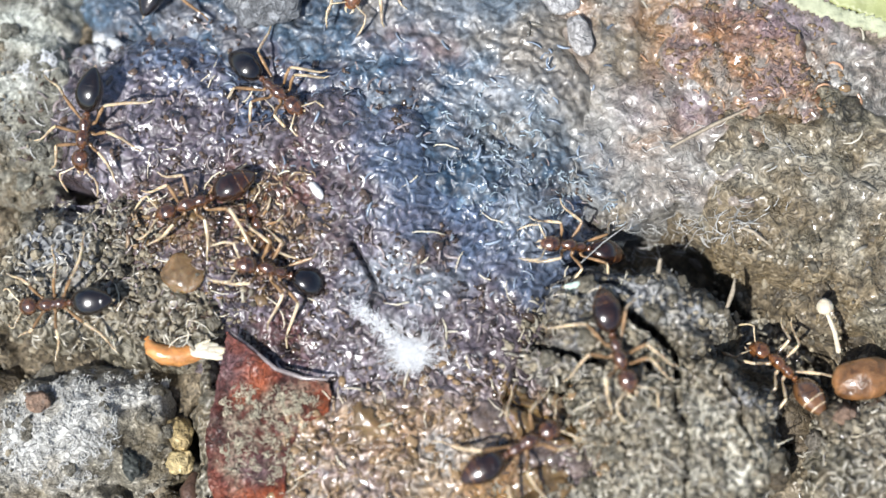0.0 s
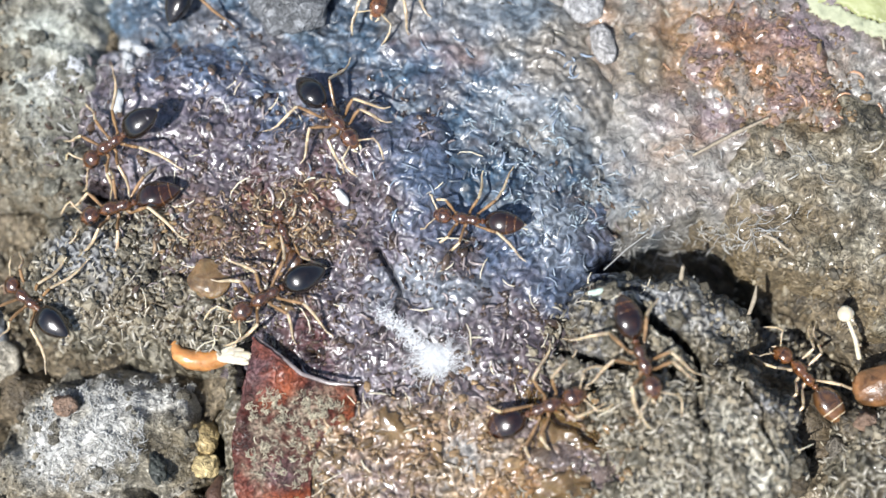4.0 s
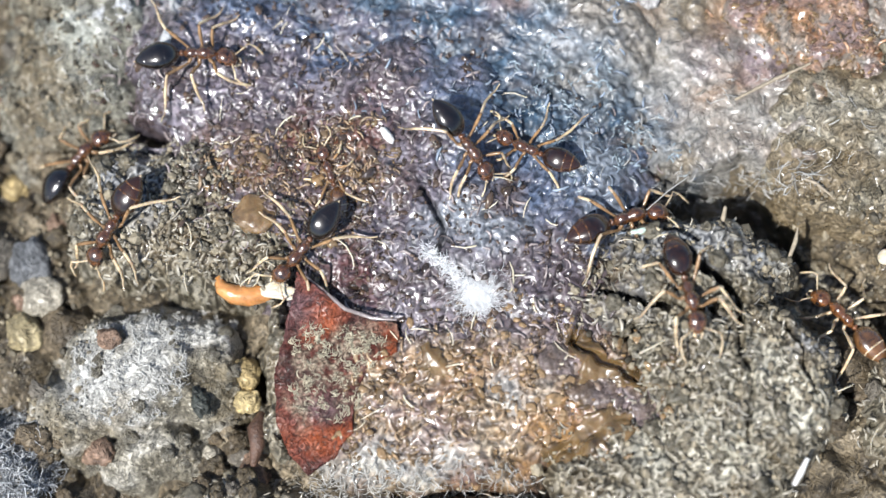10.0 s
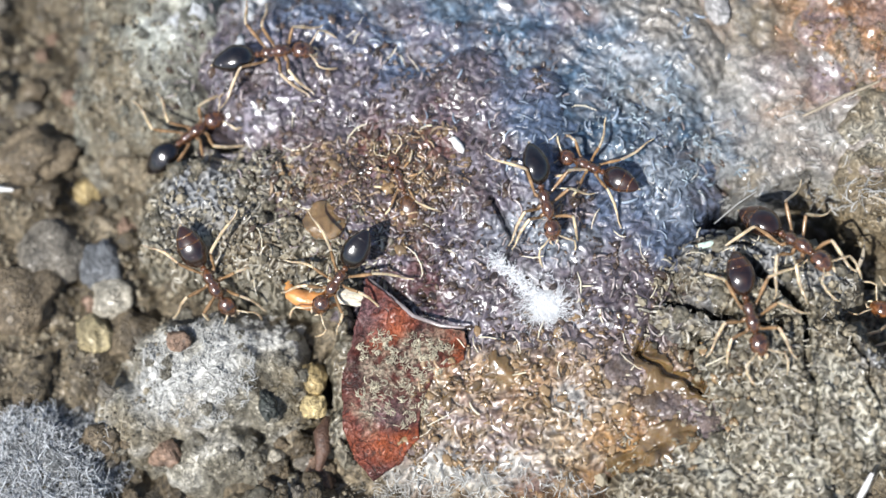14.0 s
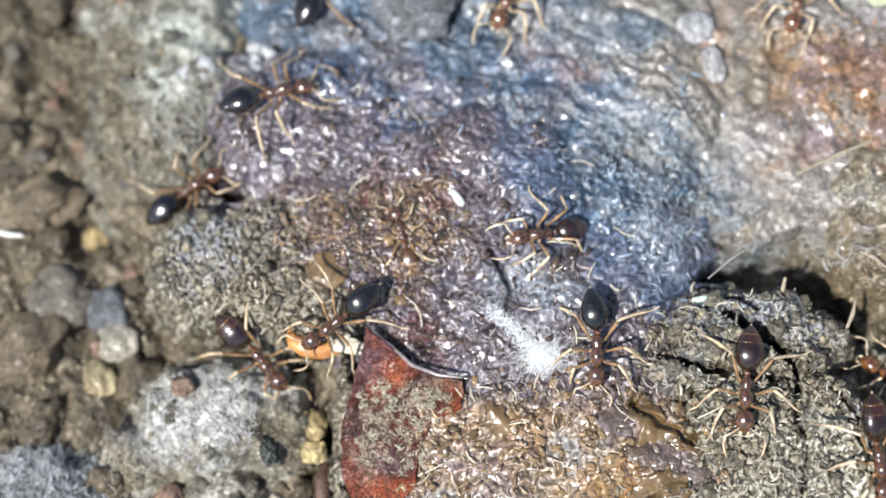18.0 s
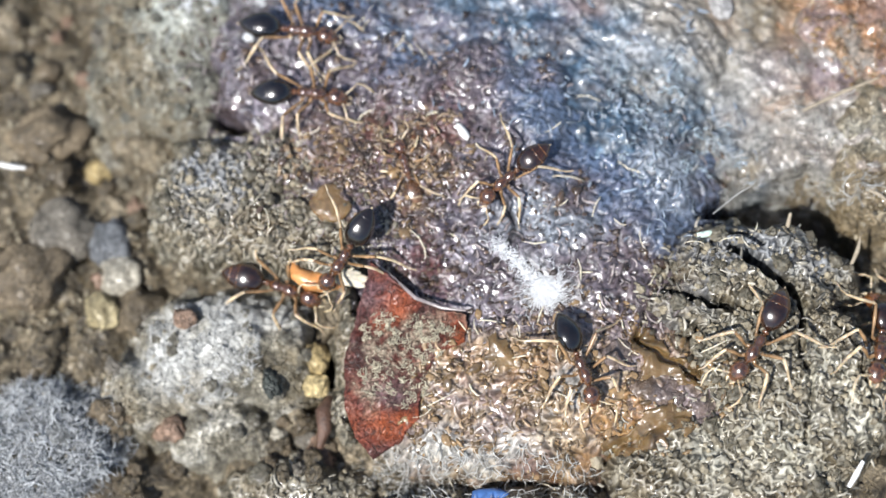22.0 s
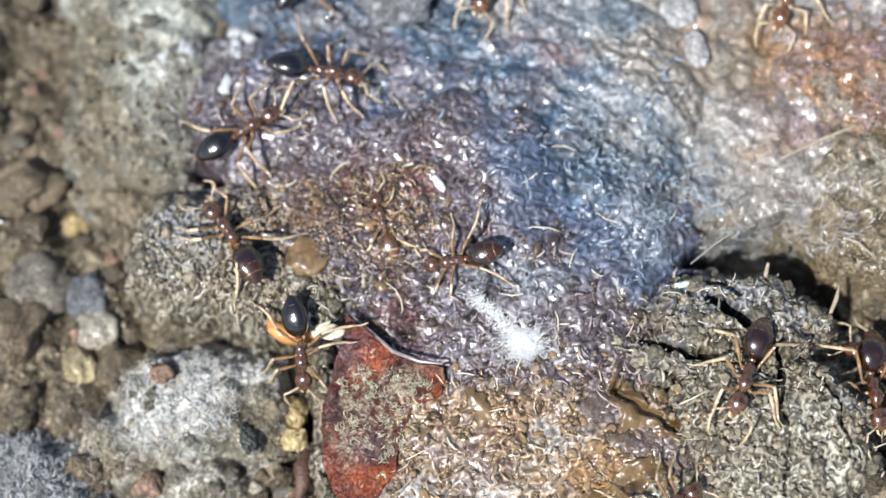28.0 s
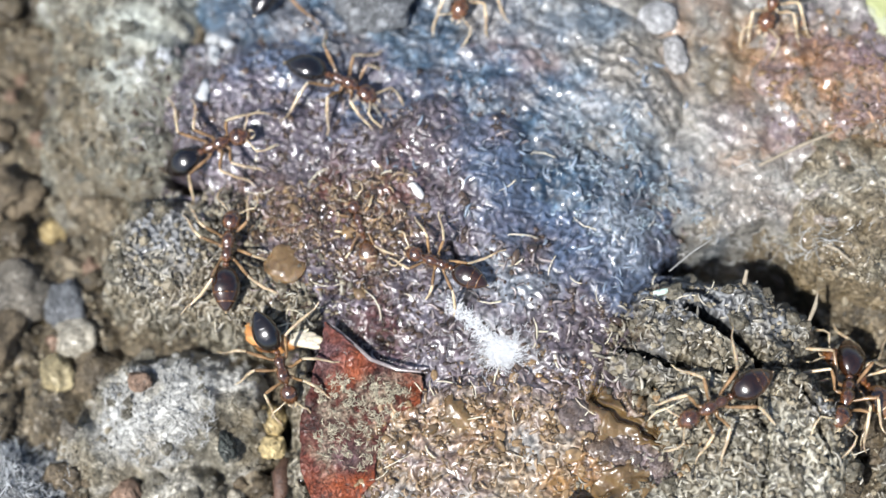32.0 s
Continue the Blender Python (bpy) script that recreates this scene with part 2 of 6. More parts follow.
def grain(nt, place, mm, detail=3.0, twist=0.0, rough=0.55):
    """Noise with features of that many millimetres."""
    node = nt.nodes.new("ShaderNodeTexNoise")
    node.inputs["Scale"].default_value, node.inputs["Detail"].default_value = 1000.0 / mm, detail
    node.inputs["Distortion"].default_value, node.inputs["Roughness"].default_value = twist, rough
    nt.links.new(place, node.inputs["Vector"])
    return node.outputs["Fac"]


def scaled(nt, socket, factor, add=0.0):
    node = nt.nodes.new("ShaderNodeMath")
    node.operation = "MULTIPLY_ADD"
    nt.links.new(socket, node.inputs[0])
    node.inputs[1].default_value, node.inputs[2].default_value = factor, add
    return node.outputs[0]


def base(name):
    m = bpy.data.materials.new(name)
    m.use_nodes = True
    nt = m.node_tree
    place = nt.nodes.new("ShaderNodeTexCoord").outputs["Object"]
    return m, nt, nt.nodes["Principled BSDF"], place


def bumped(nt, shader, height, mm, strength=1.0):
    node = nt.nodes.new("ShaderNodeBump")
    node.inputs["Distance"].default_value, node.inputs["Strength"].default_value = mm * MM, strength
    nt.links.new(height, node.inputs["Height"])
    nt.links.new(node.outputs[0], shader.inputs["Normal"])


def matter(name, dark, mid, light, wet=(0.25, 0.7), stains=(), bump=0.05, worm=0.16, specks=0.35, gloss=0.5, shine=0.0, contrast=0.85, vary=None, fibres=False, blotch=0.6):
    """Earth, pulp or mould: three tones in coarse patches and fine threads, painted shade between threads, stains by
    the mesh's named patches, wet and dry spots.
    """
    m, nt, shader, place = base(name)
    coarse = grain(nt, place, 1.6, 4, 0.6)
    fine = grain(nt, place, worm, 3, 2.2, 0.6)
    tiny = grain(nt, place, 0.09, 2, 0.5)
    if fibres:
        # pale fibres where the mesh has them, shade painted into the gaps
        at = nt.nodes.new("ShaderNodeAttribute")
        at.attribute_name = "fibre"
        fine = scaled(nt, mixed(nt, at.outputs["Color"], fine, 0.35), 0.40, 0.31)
    colour = ramp(nt, coarse, [(0.34, dark), (0.5, mid), (0.68, light)])
    colour = mixed(nt, colour, ramp(nt, grain(nt, place, 0.55, 4, 1.4, 0.62), [(0.33, 0.38), (0.48, 0.95), (0.67, 1.6)]), blotch, "MULTIPLY")
    if vary:
        # a second hue in broad drifts
        colour = mixed(nt, colour, vary, ramp(nt, grain(nt, place, 2.6, 5, 1.0, 0.6), [(0.44, 0.0), (0.60, 0.85)]))
    for stain, tone, strength in stains:
        at = nt.nodes.new("ShaderNodeAttribute")
        at.attribute_name = stain
        broken = mixed(nt, at.outputs["Color"], ramp(nt, grain(nt, place, 0.75, 5, 1.2, 0.65), [(0.36, 0.25), (0.52, 1.0)]), 1.0 if stain in ("amber", "violet", "umber", "rusty") else 0.45, "MULTIPLY")
        colour = mixed(nt, colour, tone, scaled(nt, broken, strength))
    # pale threads, and gaps darkened to stand for shade in the creases
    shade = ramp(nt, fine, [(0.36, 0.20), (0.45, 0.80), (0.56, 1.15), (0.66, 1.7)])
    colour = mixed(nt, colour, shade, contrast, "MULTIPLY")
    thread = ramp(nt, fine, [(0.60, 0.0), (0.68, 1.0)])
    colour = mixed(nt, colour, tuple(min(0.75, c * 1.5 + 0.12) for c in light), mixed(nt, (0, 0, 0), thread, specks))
    colour = mixed(nt, colour, ramp(nt, tiny, [(0.3, 0.55), (0.5, 1.0), (0.72, 1.6)]), 0.55, "MULTIPLY")
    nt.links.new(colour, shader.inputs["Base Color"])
    nt.links.new(ramp(nt, grain(nt, place, 0.7, 3, 0.4), [(0.4, wet[0]), (0.6, wet[1])]), shader.inputs["Roughness"])
    shader.inputs["Specular IOR Level"].default_value = gloss
    shader.inputs["Coat Roughness"].default_value = 0.13
    if shine:
        # juice lies as a clear film in patches
        nt.links.new(scaled(nt, ramp(nt, grain(nt, place, 0.9, 3, 0.8), [(0.44, 0.05), (0.62, 1.0)]), shine), shader.inputs["Coat Weight"])
        film = nt.nodes.new("ShaderNodeBump")
        film.inputs["Distance"].default_value = 0.022 * MM
        nt.links.new(grain(nt, place, 0.22, 1, 0.6, 0.4), film.inputs["Height"])
        nt.links.new(film.outputs[0], shader.inputs["Coat Normal"])
    bumped(nt, shader, mixed(nt, ramp(nt, fine, [(0.36, 0.0), (0.56, 1.0)]), tiny, 0.25), bump)
    return m


def plain(name, colour, rough=0.5, spread=0.35, mm=0.3, bump=0.02, coat=0.0, island=0.0, soft=0.0, sheen=0.5):
    """One stuff with grain, unevenness and, where asked, a tone of its own for each loose piece."""
    m, nt, shader, place = base(name)
    a = tuple(c * (1 - spread) for c in colour)
    b = tuple(min(0.9, c * (1 + spread)) for c in colour)
    noise_out = grain(nt, place, mm, 4, 0.8)
    tone = ramp(nt, noise_out, [(0.3, a), (0.7, b)])
    if island:
        piece = nt.nodes.new("ShaderNodeNewGeometry").outputs["Random Per Island"]
        tone = mixed(nt, tone, ramp(nt, piece, [(0.0, 1 - island), (1.0, 1 + island)]), 1.0, "MULTIPLY")
    nt.links.new(tone, shader.inputs["Base Color"])
    nt.links.new(scaled(nt, noise_out, 0.3, rough - 0.15), shader.inputs["Roughness"])
    shader.inputs["Coat Weight"].default_value, shader.inputs["Coat Roughness"].default_value = coat, 0.06
    shader.inputs["Specular IOR Level"].default_value = sheen
    if soft:
        shader.inputs["Subsurface Weight"].default_value, shader.inputs["Subsurface Scale"].default_value = soft, 0.3 * MM
        shader.inputs["Subsurface Radius"].default_value = (1.0, 0.6, 0.3)
    if bump:
        bumped(nt, shader, grain(nt, place, mm * 0.4, 3), bump)
    return m


MAT = {
    "ground": matter("damp brown soil", (0.04, 0.030, 0.017), (0.10, 0.078, 0.047), (0.18, 0.145, 0.095), (0.35, 0.8), worm=0.4, specks=0.25),
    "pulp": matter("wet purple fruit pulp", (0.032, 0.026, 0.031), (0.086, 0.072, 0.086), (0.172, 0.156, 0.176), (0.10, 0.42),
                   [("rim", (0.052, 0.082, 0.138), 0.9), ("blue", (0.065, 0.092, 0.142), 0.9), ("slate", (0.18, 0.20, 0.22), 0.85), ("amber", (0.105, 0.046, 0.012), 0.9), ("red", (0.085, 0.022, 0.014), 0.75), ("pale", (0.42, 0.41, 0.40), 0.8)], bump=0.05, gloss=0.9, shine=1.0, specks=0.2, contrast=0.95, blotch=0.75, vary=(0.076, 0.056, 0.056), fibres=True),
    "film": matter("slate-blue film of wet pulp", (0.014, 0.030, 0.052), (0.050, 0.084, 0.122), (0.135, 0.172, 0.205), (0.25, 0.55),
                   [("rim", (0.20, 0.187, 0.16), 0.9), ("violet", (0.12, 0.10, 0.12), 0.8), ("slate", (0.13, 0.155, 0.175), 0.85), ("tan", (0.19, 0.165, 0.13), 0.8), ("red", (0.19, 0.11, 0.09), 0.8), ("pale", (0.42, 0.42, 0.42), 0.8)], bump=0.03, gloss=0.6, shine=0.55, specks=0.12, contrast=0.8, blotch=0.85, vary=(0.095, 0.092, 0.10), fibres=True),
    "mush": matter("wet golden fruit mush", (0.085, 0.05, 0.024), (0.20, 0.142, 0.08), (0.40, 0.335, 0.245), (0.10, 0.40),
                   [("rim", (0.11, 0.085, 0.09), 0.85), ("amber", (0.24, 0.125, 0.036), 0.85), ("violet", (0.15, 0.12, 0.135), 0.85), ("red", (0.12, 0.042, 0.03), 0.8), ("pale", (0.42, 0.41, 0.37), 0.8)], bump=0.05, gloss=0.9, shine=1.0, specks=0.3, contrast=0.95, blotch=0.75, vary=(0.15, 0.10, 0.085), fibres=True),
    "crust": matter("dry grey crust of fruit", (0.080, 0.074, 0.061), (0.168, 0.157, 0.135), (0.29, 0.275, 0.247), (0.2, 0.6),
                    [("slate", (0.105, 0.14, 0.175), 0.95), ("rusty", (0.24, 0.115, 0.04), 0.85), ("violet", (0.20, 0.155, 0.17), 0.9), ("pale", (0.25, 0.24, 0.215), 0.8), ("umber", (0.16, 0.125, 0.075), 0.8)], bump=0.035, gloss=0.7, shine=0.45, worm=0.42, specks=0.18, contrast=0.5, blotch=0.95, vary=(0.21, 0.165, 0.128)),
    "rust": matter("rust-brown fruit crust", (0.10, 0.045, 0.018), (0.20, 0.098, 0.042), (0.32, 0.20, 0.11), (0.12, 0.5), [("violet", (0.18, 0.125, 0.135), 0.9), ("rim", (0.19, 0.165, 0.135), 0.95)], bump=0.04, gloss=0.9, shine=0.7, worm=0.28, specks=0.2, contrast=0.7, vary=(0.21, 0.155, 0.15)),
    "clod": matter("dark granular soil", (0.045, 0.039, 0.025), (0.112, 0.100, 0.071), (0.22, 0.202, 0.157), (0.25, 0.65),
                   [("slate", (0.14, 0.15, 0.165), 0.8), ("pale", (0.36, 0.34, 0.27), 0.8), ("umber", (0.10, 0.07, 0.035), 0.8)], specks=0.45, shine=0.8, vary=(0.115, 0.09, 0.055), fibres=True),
    "bank": matter("olive-brown soil", (0.055, 0.046, 0.028), (0.135, 0.117, 0.078), (0.25, 0.225, 0.168), (0.25, 0.7), [("pale", (0.25, 0.235, 0.19), 0.7)], worm=0.35, specks=0.25, shine=0.4, blotch=0.9, vary=(0.15, 0.112, 0.062)),
    "mouldy": matter("soil under white mould", (0.09, 0.077, 0.052), (0.215, 0.195, 0.148), (0.39, 0.37, 0.32), (0.45, 0.85),
                     [("pale", (0.50, 0.50, 0.475), 0.9), ("umber", (0.15, 0.115, 0.06), 0.9)], worm=0.3, specks=0.3, contrast=0.6, blotch=0.8),
    "hairy": matter("soil under grey mould", (0.075, 0.077, 0.074), (0.22, 0.225, 0.22), (0.42, 0.43, 0.43), (0.5, 0.9), worm=0.35, blotch=0.9),
    "grey": matter("grey mould-covered soil", (0.075, 0.07, 0.052), (0.165, 0.16, 0.126), (0.29, 0.288, 0.255), (0.5, 0.9), [("pale", (0.52, 0.54, 0.47), 0.85), ("umber", (0.115, 0.088, 0.05), 0.85)], worm=0.45, specks=0.25, contrast=0.6, blotch=0.8),
    "skin": matter("dark red fruit skin", (0.028, 0.009, 0.008), (0.072, 0.020, 0.014), (0.125, 0.034, 0.02), (0.3, 0.6), [("fire", (0.26, 0.06, 0.018), 0.9), ("pale", (0.38, 0.33, 0.24), 0.8), ("violet", (0.10, 0.055, 0.06), 0.8)], worm=0.26, specks=0.1, shine=0.0, bump=0.03, gloss=0.2),
    "jelly": plain("amber fruit jelly", (0.125, 0.078, 0.032), 0.25, 0.6, 0.8, 0.05, coat=0.9, soft=0.3),
    "gel": matter("grey-violet fruit gel", (0.055, 0.042, 0.040), (0.115, 0.09, 0.088), (0.19, 0.155, 0.15), (0.15, 0.4), bump=0.03, gloss=0.8, shine=0.9, specks=0.08, contrast=0.5, vary=(0.12, 0.075, 0.04)),
    "bead": plain("translucent amber droplet", (0.16, 0.10, 0.045), 0.25, 0.5, 0.5, 0.02, coat=0.8, soft=0.5),
    "husk": plain("orange seed husk", (0.46, 0.21, 0.07), 0.3, 0.4, 0.5, 0.03, coat=0.3, soft=0.3),
    "papery": plain("pale papery husk end", (0.62, 0.54, 0.40), 0.6, 0.2, 0.3, 0.03, soft=0.2),
    "grain_white": plain("white grain", (0.68, 0.67, 0.64), 0.5, 0.15, 0.2, 0.02),
    "dust": plain("cream mould dust", (0.36, 0.325, 0.235), 0.7, 0.2, 0.3, 0.0, island=0.4),
    "crystal": plain("milky crystal", (0.46, 0.47, 0.47), 0.4, 0.25, 0.2, 0.04, coat=0.3),
    "mould": plain("white mould threads", (0.70, 0.71, 0.72), 0.7, 0.05, 0.2, 0.0, island=0.12),
    "hair": plain("grey mould hairs", (0.40, 0.395, 0.37), 0.6, 0.1, 0.3, 0.0, island=0.45),
    "hair_pale": plain("pale blue-grey mould hairs", (0.36, 0.37, 0.375), 0.6, 0.1, 0.3, 0.0, island=0.75),
    "cotton": plain("pale blue cottony fibres", (0.22, 0.27, 0.30), 0.4, 0.2, 0.3, 0.0, coat=0.3, island=0.5),
    "strand": plain("pale plant threads", (0.25, 0.23, 0.185), 0.35, 0.3, 0.3, 0.0, coat=0.25, island=0.85),
    "blue_strand": plain("blue-grey wet threads", (0.145, 0.175, 0.215), 0.2, 0.3, 0.3, 0.0, coat=0.8, island=0.7),
    "wet_strand": plain("wet pulp threads", (0.215, 0.18, 0.172), 0.2, 0.3, 0.3, 0.0, coat=0.8, island=0.6),
    "rust_strand": plain("wet rust-brown threads", (0.27, 0.155, 0.09), 0.2, 0.3, 0.3, 0.0, coat=0.9, island=0.7),
    "gold_strand": plain("wet golden pulp threads", (0.22, 0.155, 0.095), 0.2, 0.3, 0.3, 0.0, coat=0.9, island=0.7),
    "crumb": plain("soil crumbs", (0.17, 0.145, 0.10), 0.6, 0.35, 0.15, 0.02, island=0.75),
    "bark": plain("reddish-brown bark", (0.095, 0.052, 0.034), 0.55, 0.5, 0.3, 0.06),
    "wood": plain("dry grey stalk", (0.30, 0.25, 0.18), 0.6, 0.3, 0.2, 0.03),
    "leaf": plain("yellow-green leaf", (0.28, 0.30, 0.125), 0.5, 0.2, 1.2, 0.05),
    "leaf_edge": plain("pale downy leaf edge", (0.36, 0.375, 0.25), 0.8, 0.15, 0.4, 0.05),
    "blue_flake": plain("blue flake", (0.05, 0.12, 0.30), 0.35, 0.3, 0.2, 0.02),
    "thorax": plain("red-brown ant shell", (0.078, 0.029, 0.0095), 0.25, 0.95, 0.22, 0.008, coat=1.0, sheen=0.5),
    "thorax_pale": plain("amber ant shell", (0.12, 0.046, 0.014), 0.25, 0.7, 0.22, 0.0, coat=0.8, soft=0.2),
    "gaster_black": plain("black ant shell", (0.006, 0.0033, 0.0022), 0.3, 0.9, 0.5, 0.0, coat=1.0, sheen=0.15),
    "gaster_brown": plain("dark brown ant shell", (0.024, 0.008, 0.0027), 0.3, 0.95, 0.6, 0.0, coat=1.0, sheen=0.15),
    "gaster_amber": plain("amber-brown ant shell", (0.115, 0.052, 0.018), 0.3, 0.85, 0.6, 0.004, coat=1.0, sheen=0.5),
    "leg": plain("tan ant leg", (0.47, 0.36, 0.235), 0.25, 0.6, 0.5, 0.0, coat=0.5, soft=0.25),
    "leg_dark": plain("brown ant leg", (0.24, 0.142, 0.068), 0.25, 0.5, 0.4, 0.0, coat=0.5),
    "juice": plain("clear brown juice", (0.062, 0.040, 0.026), 0.16, 0.4, 0.3, 0.0, coat=0.5, island=0.6, sheen=0.9),
    "honey": plain("clear golden juice", (0.155, 0.10, 0.048), 0.15, 0.5, 0.3, 0.0, coat=0.6, island=0.7, sheen=0.9),
    "band": plain("amber ant band", (0.10, 0.042, 0.013), 0.25, 0.8, 0.25, 0.0, coat=1.0),
    "eye": plain("black ant eye", (0.006, 0.005, 0.005), 0.15, 0.2, 0.2, 0.0),
}


for shell in ("gaster_black", "gaster_brown", "gaster_amber", "thorax", "thorax_pale"):
    MAT[shell].node_tree.nodes["Principled BSDF"].inputs["Coat Roughness"].default_value = 0.20
    MAT[shell].node_tree.nodes["Principled BSDF"].inputs["Coat IOR"].default_value = 1.8


def stone(name, colour):
    return matter(name, tuple(c * 0.55 for c in colour), colour, tuple(c * 1.4 for c in colour), (0.4, 0.8), bump=0.06, worm=0.4, specks=0.15, contrast=0.45)


# ---- building helpers ----
def mesh_of(name, verts, faces, material, smooth=True):
    """A mesh from arrays in millimetres; faces all of one size."""
    verts, faces = np.asarray(verts, float) * MM, np.asarray(faces, np.int32)
    me = bpy.data.meshes.new(name)
    n, k = faces.shape
    me.vertices.add(len(verts))
    me.vertices.foreach_set("co", verts.ravel())
    me.loops.add(n * k)
    me.loops.foreach_set("vertex_index", faces.ravel())
    me.polygons.add(n)
    me.polygons.foreach_set("loop_start", np.arange(0, n * k, k, dtype=np.int32))
    me.polygons.foreach_set("use_smooth", np.full(n, smooth))
    me.update(calc_edges=True)
    me.materials.append(material)
    return me


def part(name, me, parent, label="", at=None):
    ob = new(name, me)
    ob.parent = parent
    if at is not None:
        ob.matrix_basis = at
    return tagged(ob, label)


def sheet(name, xs, ys, height, material, keep=None, skirt=None):
    """A relief over a grid, with cells kept where keep says so, and a skirt of that depth round its edge; returns the mesh and the places of its points."""
    gx, gy = np.meshgrid(xs, ys)
    z = height(gx, gy)
    nx = len(xs)
    i = np.arange(len(ys) * nx).reshape(len(ys), nx)
    quads = np.stack([i[:-1, :-1], i[:-1, 1:], i[1:, 1:], i[1:, :-1]], -1).reshape(-1, 4)
    verts = np.stack([gx, gy, z], -1).reshape(-1, 3)
    if keep is not None:
        ok = keep(gx, gy, z).ravel()
        quads = quads[ok[quads].all(1)]
        used = np.unique(quads)
        back = np.zeros(len(verts), np.int64)
        back[used] = np.arange(len(used))
        quads, verts = back[quads], verts[used]
    top = len(verts)
    if skirt:
        e = np.concatenate([quads[:, [a, b]] for a, b in ((0, 1), (1, 2), (2, 3), (3, 0))])
        key = np.sort(e, 1)
        _, first, count = np.unique(key[:, 0] * (top + 1) + key[:, 1], return_index=True, return_counts=True)
        rim = e[first[count == 1]]
        low = np.unique(rim)
        down = np.zeros(top, np.int64)
        down[low] = top + np.arange(len(low))
        verts = np.concatenate([verts, verts[low] - (0, 0, skirt)])
        quads = np.concatenate([quads, np.stack([rim[:, 1], rim[:, 0], down[rim[:, 0]], down[rim[:, 1]]], 1)])
    me = mesh_of(name, verts, quads, material)
    return me, verts


def connected(ok, xs, ys, seeds):
    """The part of a mask that hangs together with any of the seed places."""
    out = np.zeros_like(ok)
    for x, y in seeds:
        out[min(len(ys) - 1, max(0, int((y - ys[0]) / (ys[1] - ys[0])))), min(len(xs) - 1, max(0, int((x - xs[0]) / (xs[1] - xs[0]))))] = True
    out &= ok
    while True:
        grown = out.copy()
        for _ in range(8):
            wide = grown.copy()
            wide[1:] |= grown[:-1]
            wide[:-1] |= grown[1:]
            wide[:, 1:] |= grown[:, :-1]
            wide[:, :-1] |= grown[:, 1:]
            grown = wide & ok
        if grown.sum() == out.sum():
            return out
        out = grown


def mark(me, verts, patches):
    """Stores soft patches by name on the points of a mesh."""
    for title, lobes, seed in patches:
        at = me.attributes.new(title, "FLOAT", "POINT")
        at.data.foreach_set("value", patch(verts[:, 0], verts[:, 1], lobes, seed).astype(np.float32))


def lathe(rings, sides=12, squash=(1.0, 1.0), flat=1.0):
    """Rings of (x, radius, lift) along x, closed at both ends: points and quads. flat below 1 broadens the top and sides."""
    v, f = [], []
    for x, r, lift in rings:
        for k in range(sides):
            a = 2 * math.pi * k / sides
            c, s = math.cos(a), math.sin(a)
            v.append((x, r * squash[0] * math.copysign(abs(c) ** flat, c), lift + r * squash[1] * math.copysign(abs(s) ** flat, s)))
    for n in range(len(rings) - 1):
        for k in range(sides):
            a, b = n * sides + k, n * sides + (k + 1) % sides
            f.append((a, b, b + sides, a + sides))
    return v, f


def tube(points, radii, sides=5):
    """A bent tapered rod along points."""
    v, f = [], []
    p = [Vector(q) for q in points]
    for n, (q, r) in enumerate(zip(p, radii)):
        ahead = (p[min(n + 1, len(p) - 1)] - p[max(n - 1, 0)]).normalized()
        side = ahead.cross(Vector((0, 0, 1)) if abs(ahead.z) < 0.95 else Vector((1, 0, 0))).normalized()
        above = side.cross(ahead)
        for k in range(sides):
            a = 2 * math.pi * k / sides
            v.append(tuple(q + r * (math.cos(a) * side + math.sin(a) * above)))
    for n in range(len(p) - 1):
        for k in range(sides):
            a, b = n * sides + k, n * sides + (k + 1) % sides
            f.append((a, b, b + sides, a + sides))
    return v, f


def joined(pieces):
    v, f = [], []
    for pv, pf in pieces:
        f += [tuple(i + len(v) for i in q) for q in pf]
        v += list(pv)
    return v, f


def ball(levels=3, seed=0, size=(1, 1, 1), lumps=0.15):
    """A lumpy stone: points and triangles."""
    bm = bmesh.new()
    bmesh.ops.create_icosphere(bm, subdivisions=levels, radius=1)
    v = []
    for q in bm.verts:
        d = q.co.normalized()
        k = 1 + lumps * (noise.noise(d * 1.3 + Vector((seed * 3.7, seed, 1))) + 0.5 * noise.noise(d * 3 + Vector((seed, 5, seed * 2))) + 0.2 * noise.noise(d * 9 + Vector((seed, 5, seed * 2))))
        v.append((d.x * k * size[0], d.y * k * size[1], d.z * k * size[2]))
    f = [[w.index for w in q.verts] for q in bm.faces]
    bm.free()
    return v, f


def stamped(v, f, places, frames):
    """Many copies of a small shape: places n x 3, frames n x 3 x 3 (columns are its axes)."""
    v, f = np.asarray(v, float), np.asarray(f)
    all_v = np.einsum("nij,kj->nki", frames, v) + places[:, None]
    all_f = f[None] + (np.arange(len(places)) * len(v))[:, None, None]
    return all_v.reshape(-1, 3), all_f.reshape(-1, f.shape[1])


def turned(rng, n, lean=0.35, tumble=9.0):
    """Random turns that keep the long axis x about level."""
    yaw, pitch, roll = rng.uniform(0, 6.283, n), rng.normal(0, lean, n), rng.normal(0, tumble, n)
    c, s, cp, sp, cr, sr = np.cos(yaw), np.sin(yaw), np.cos(pitch), np.sin(pitch), np.cos(roll), np.sin(roll)
    x = np.stack([c * cp, s * cp, sp], -1)
    y0, z0 = np.stack([-s, c, 0 * s], -1), np.stack([-c * sp, -s * sp, cp], -1)
    return np.stack([x, cr[:, None] * y0 + sr[:, None] * z0, cr[:, None] * z0 - sr[:, None] * y0], -1)


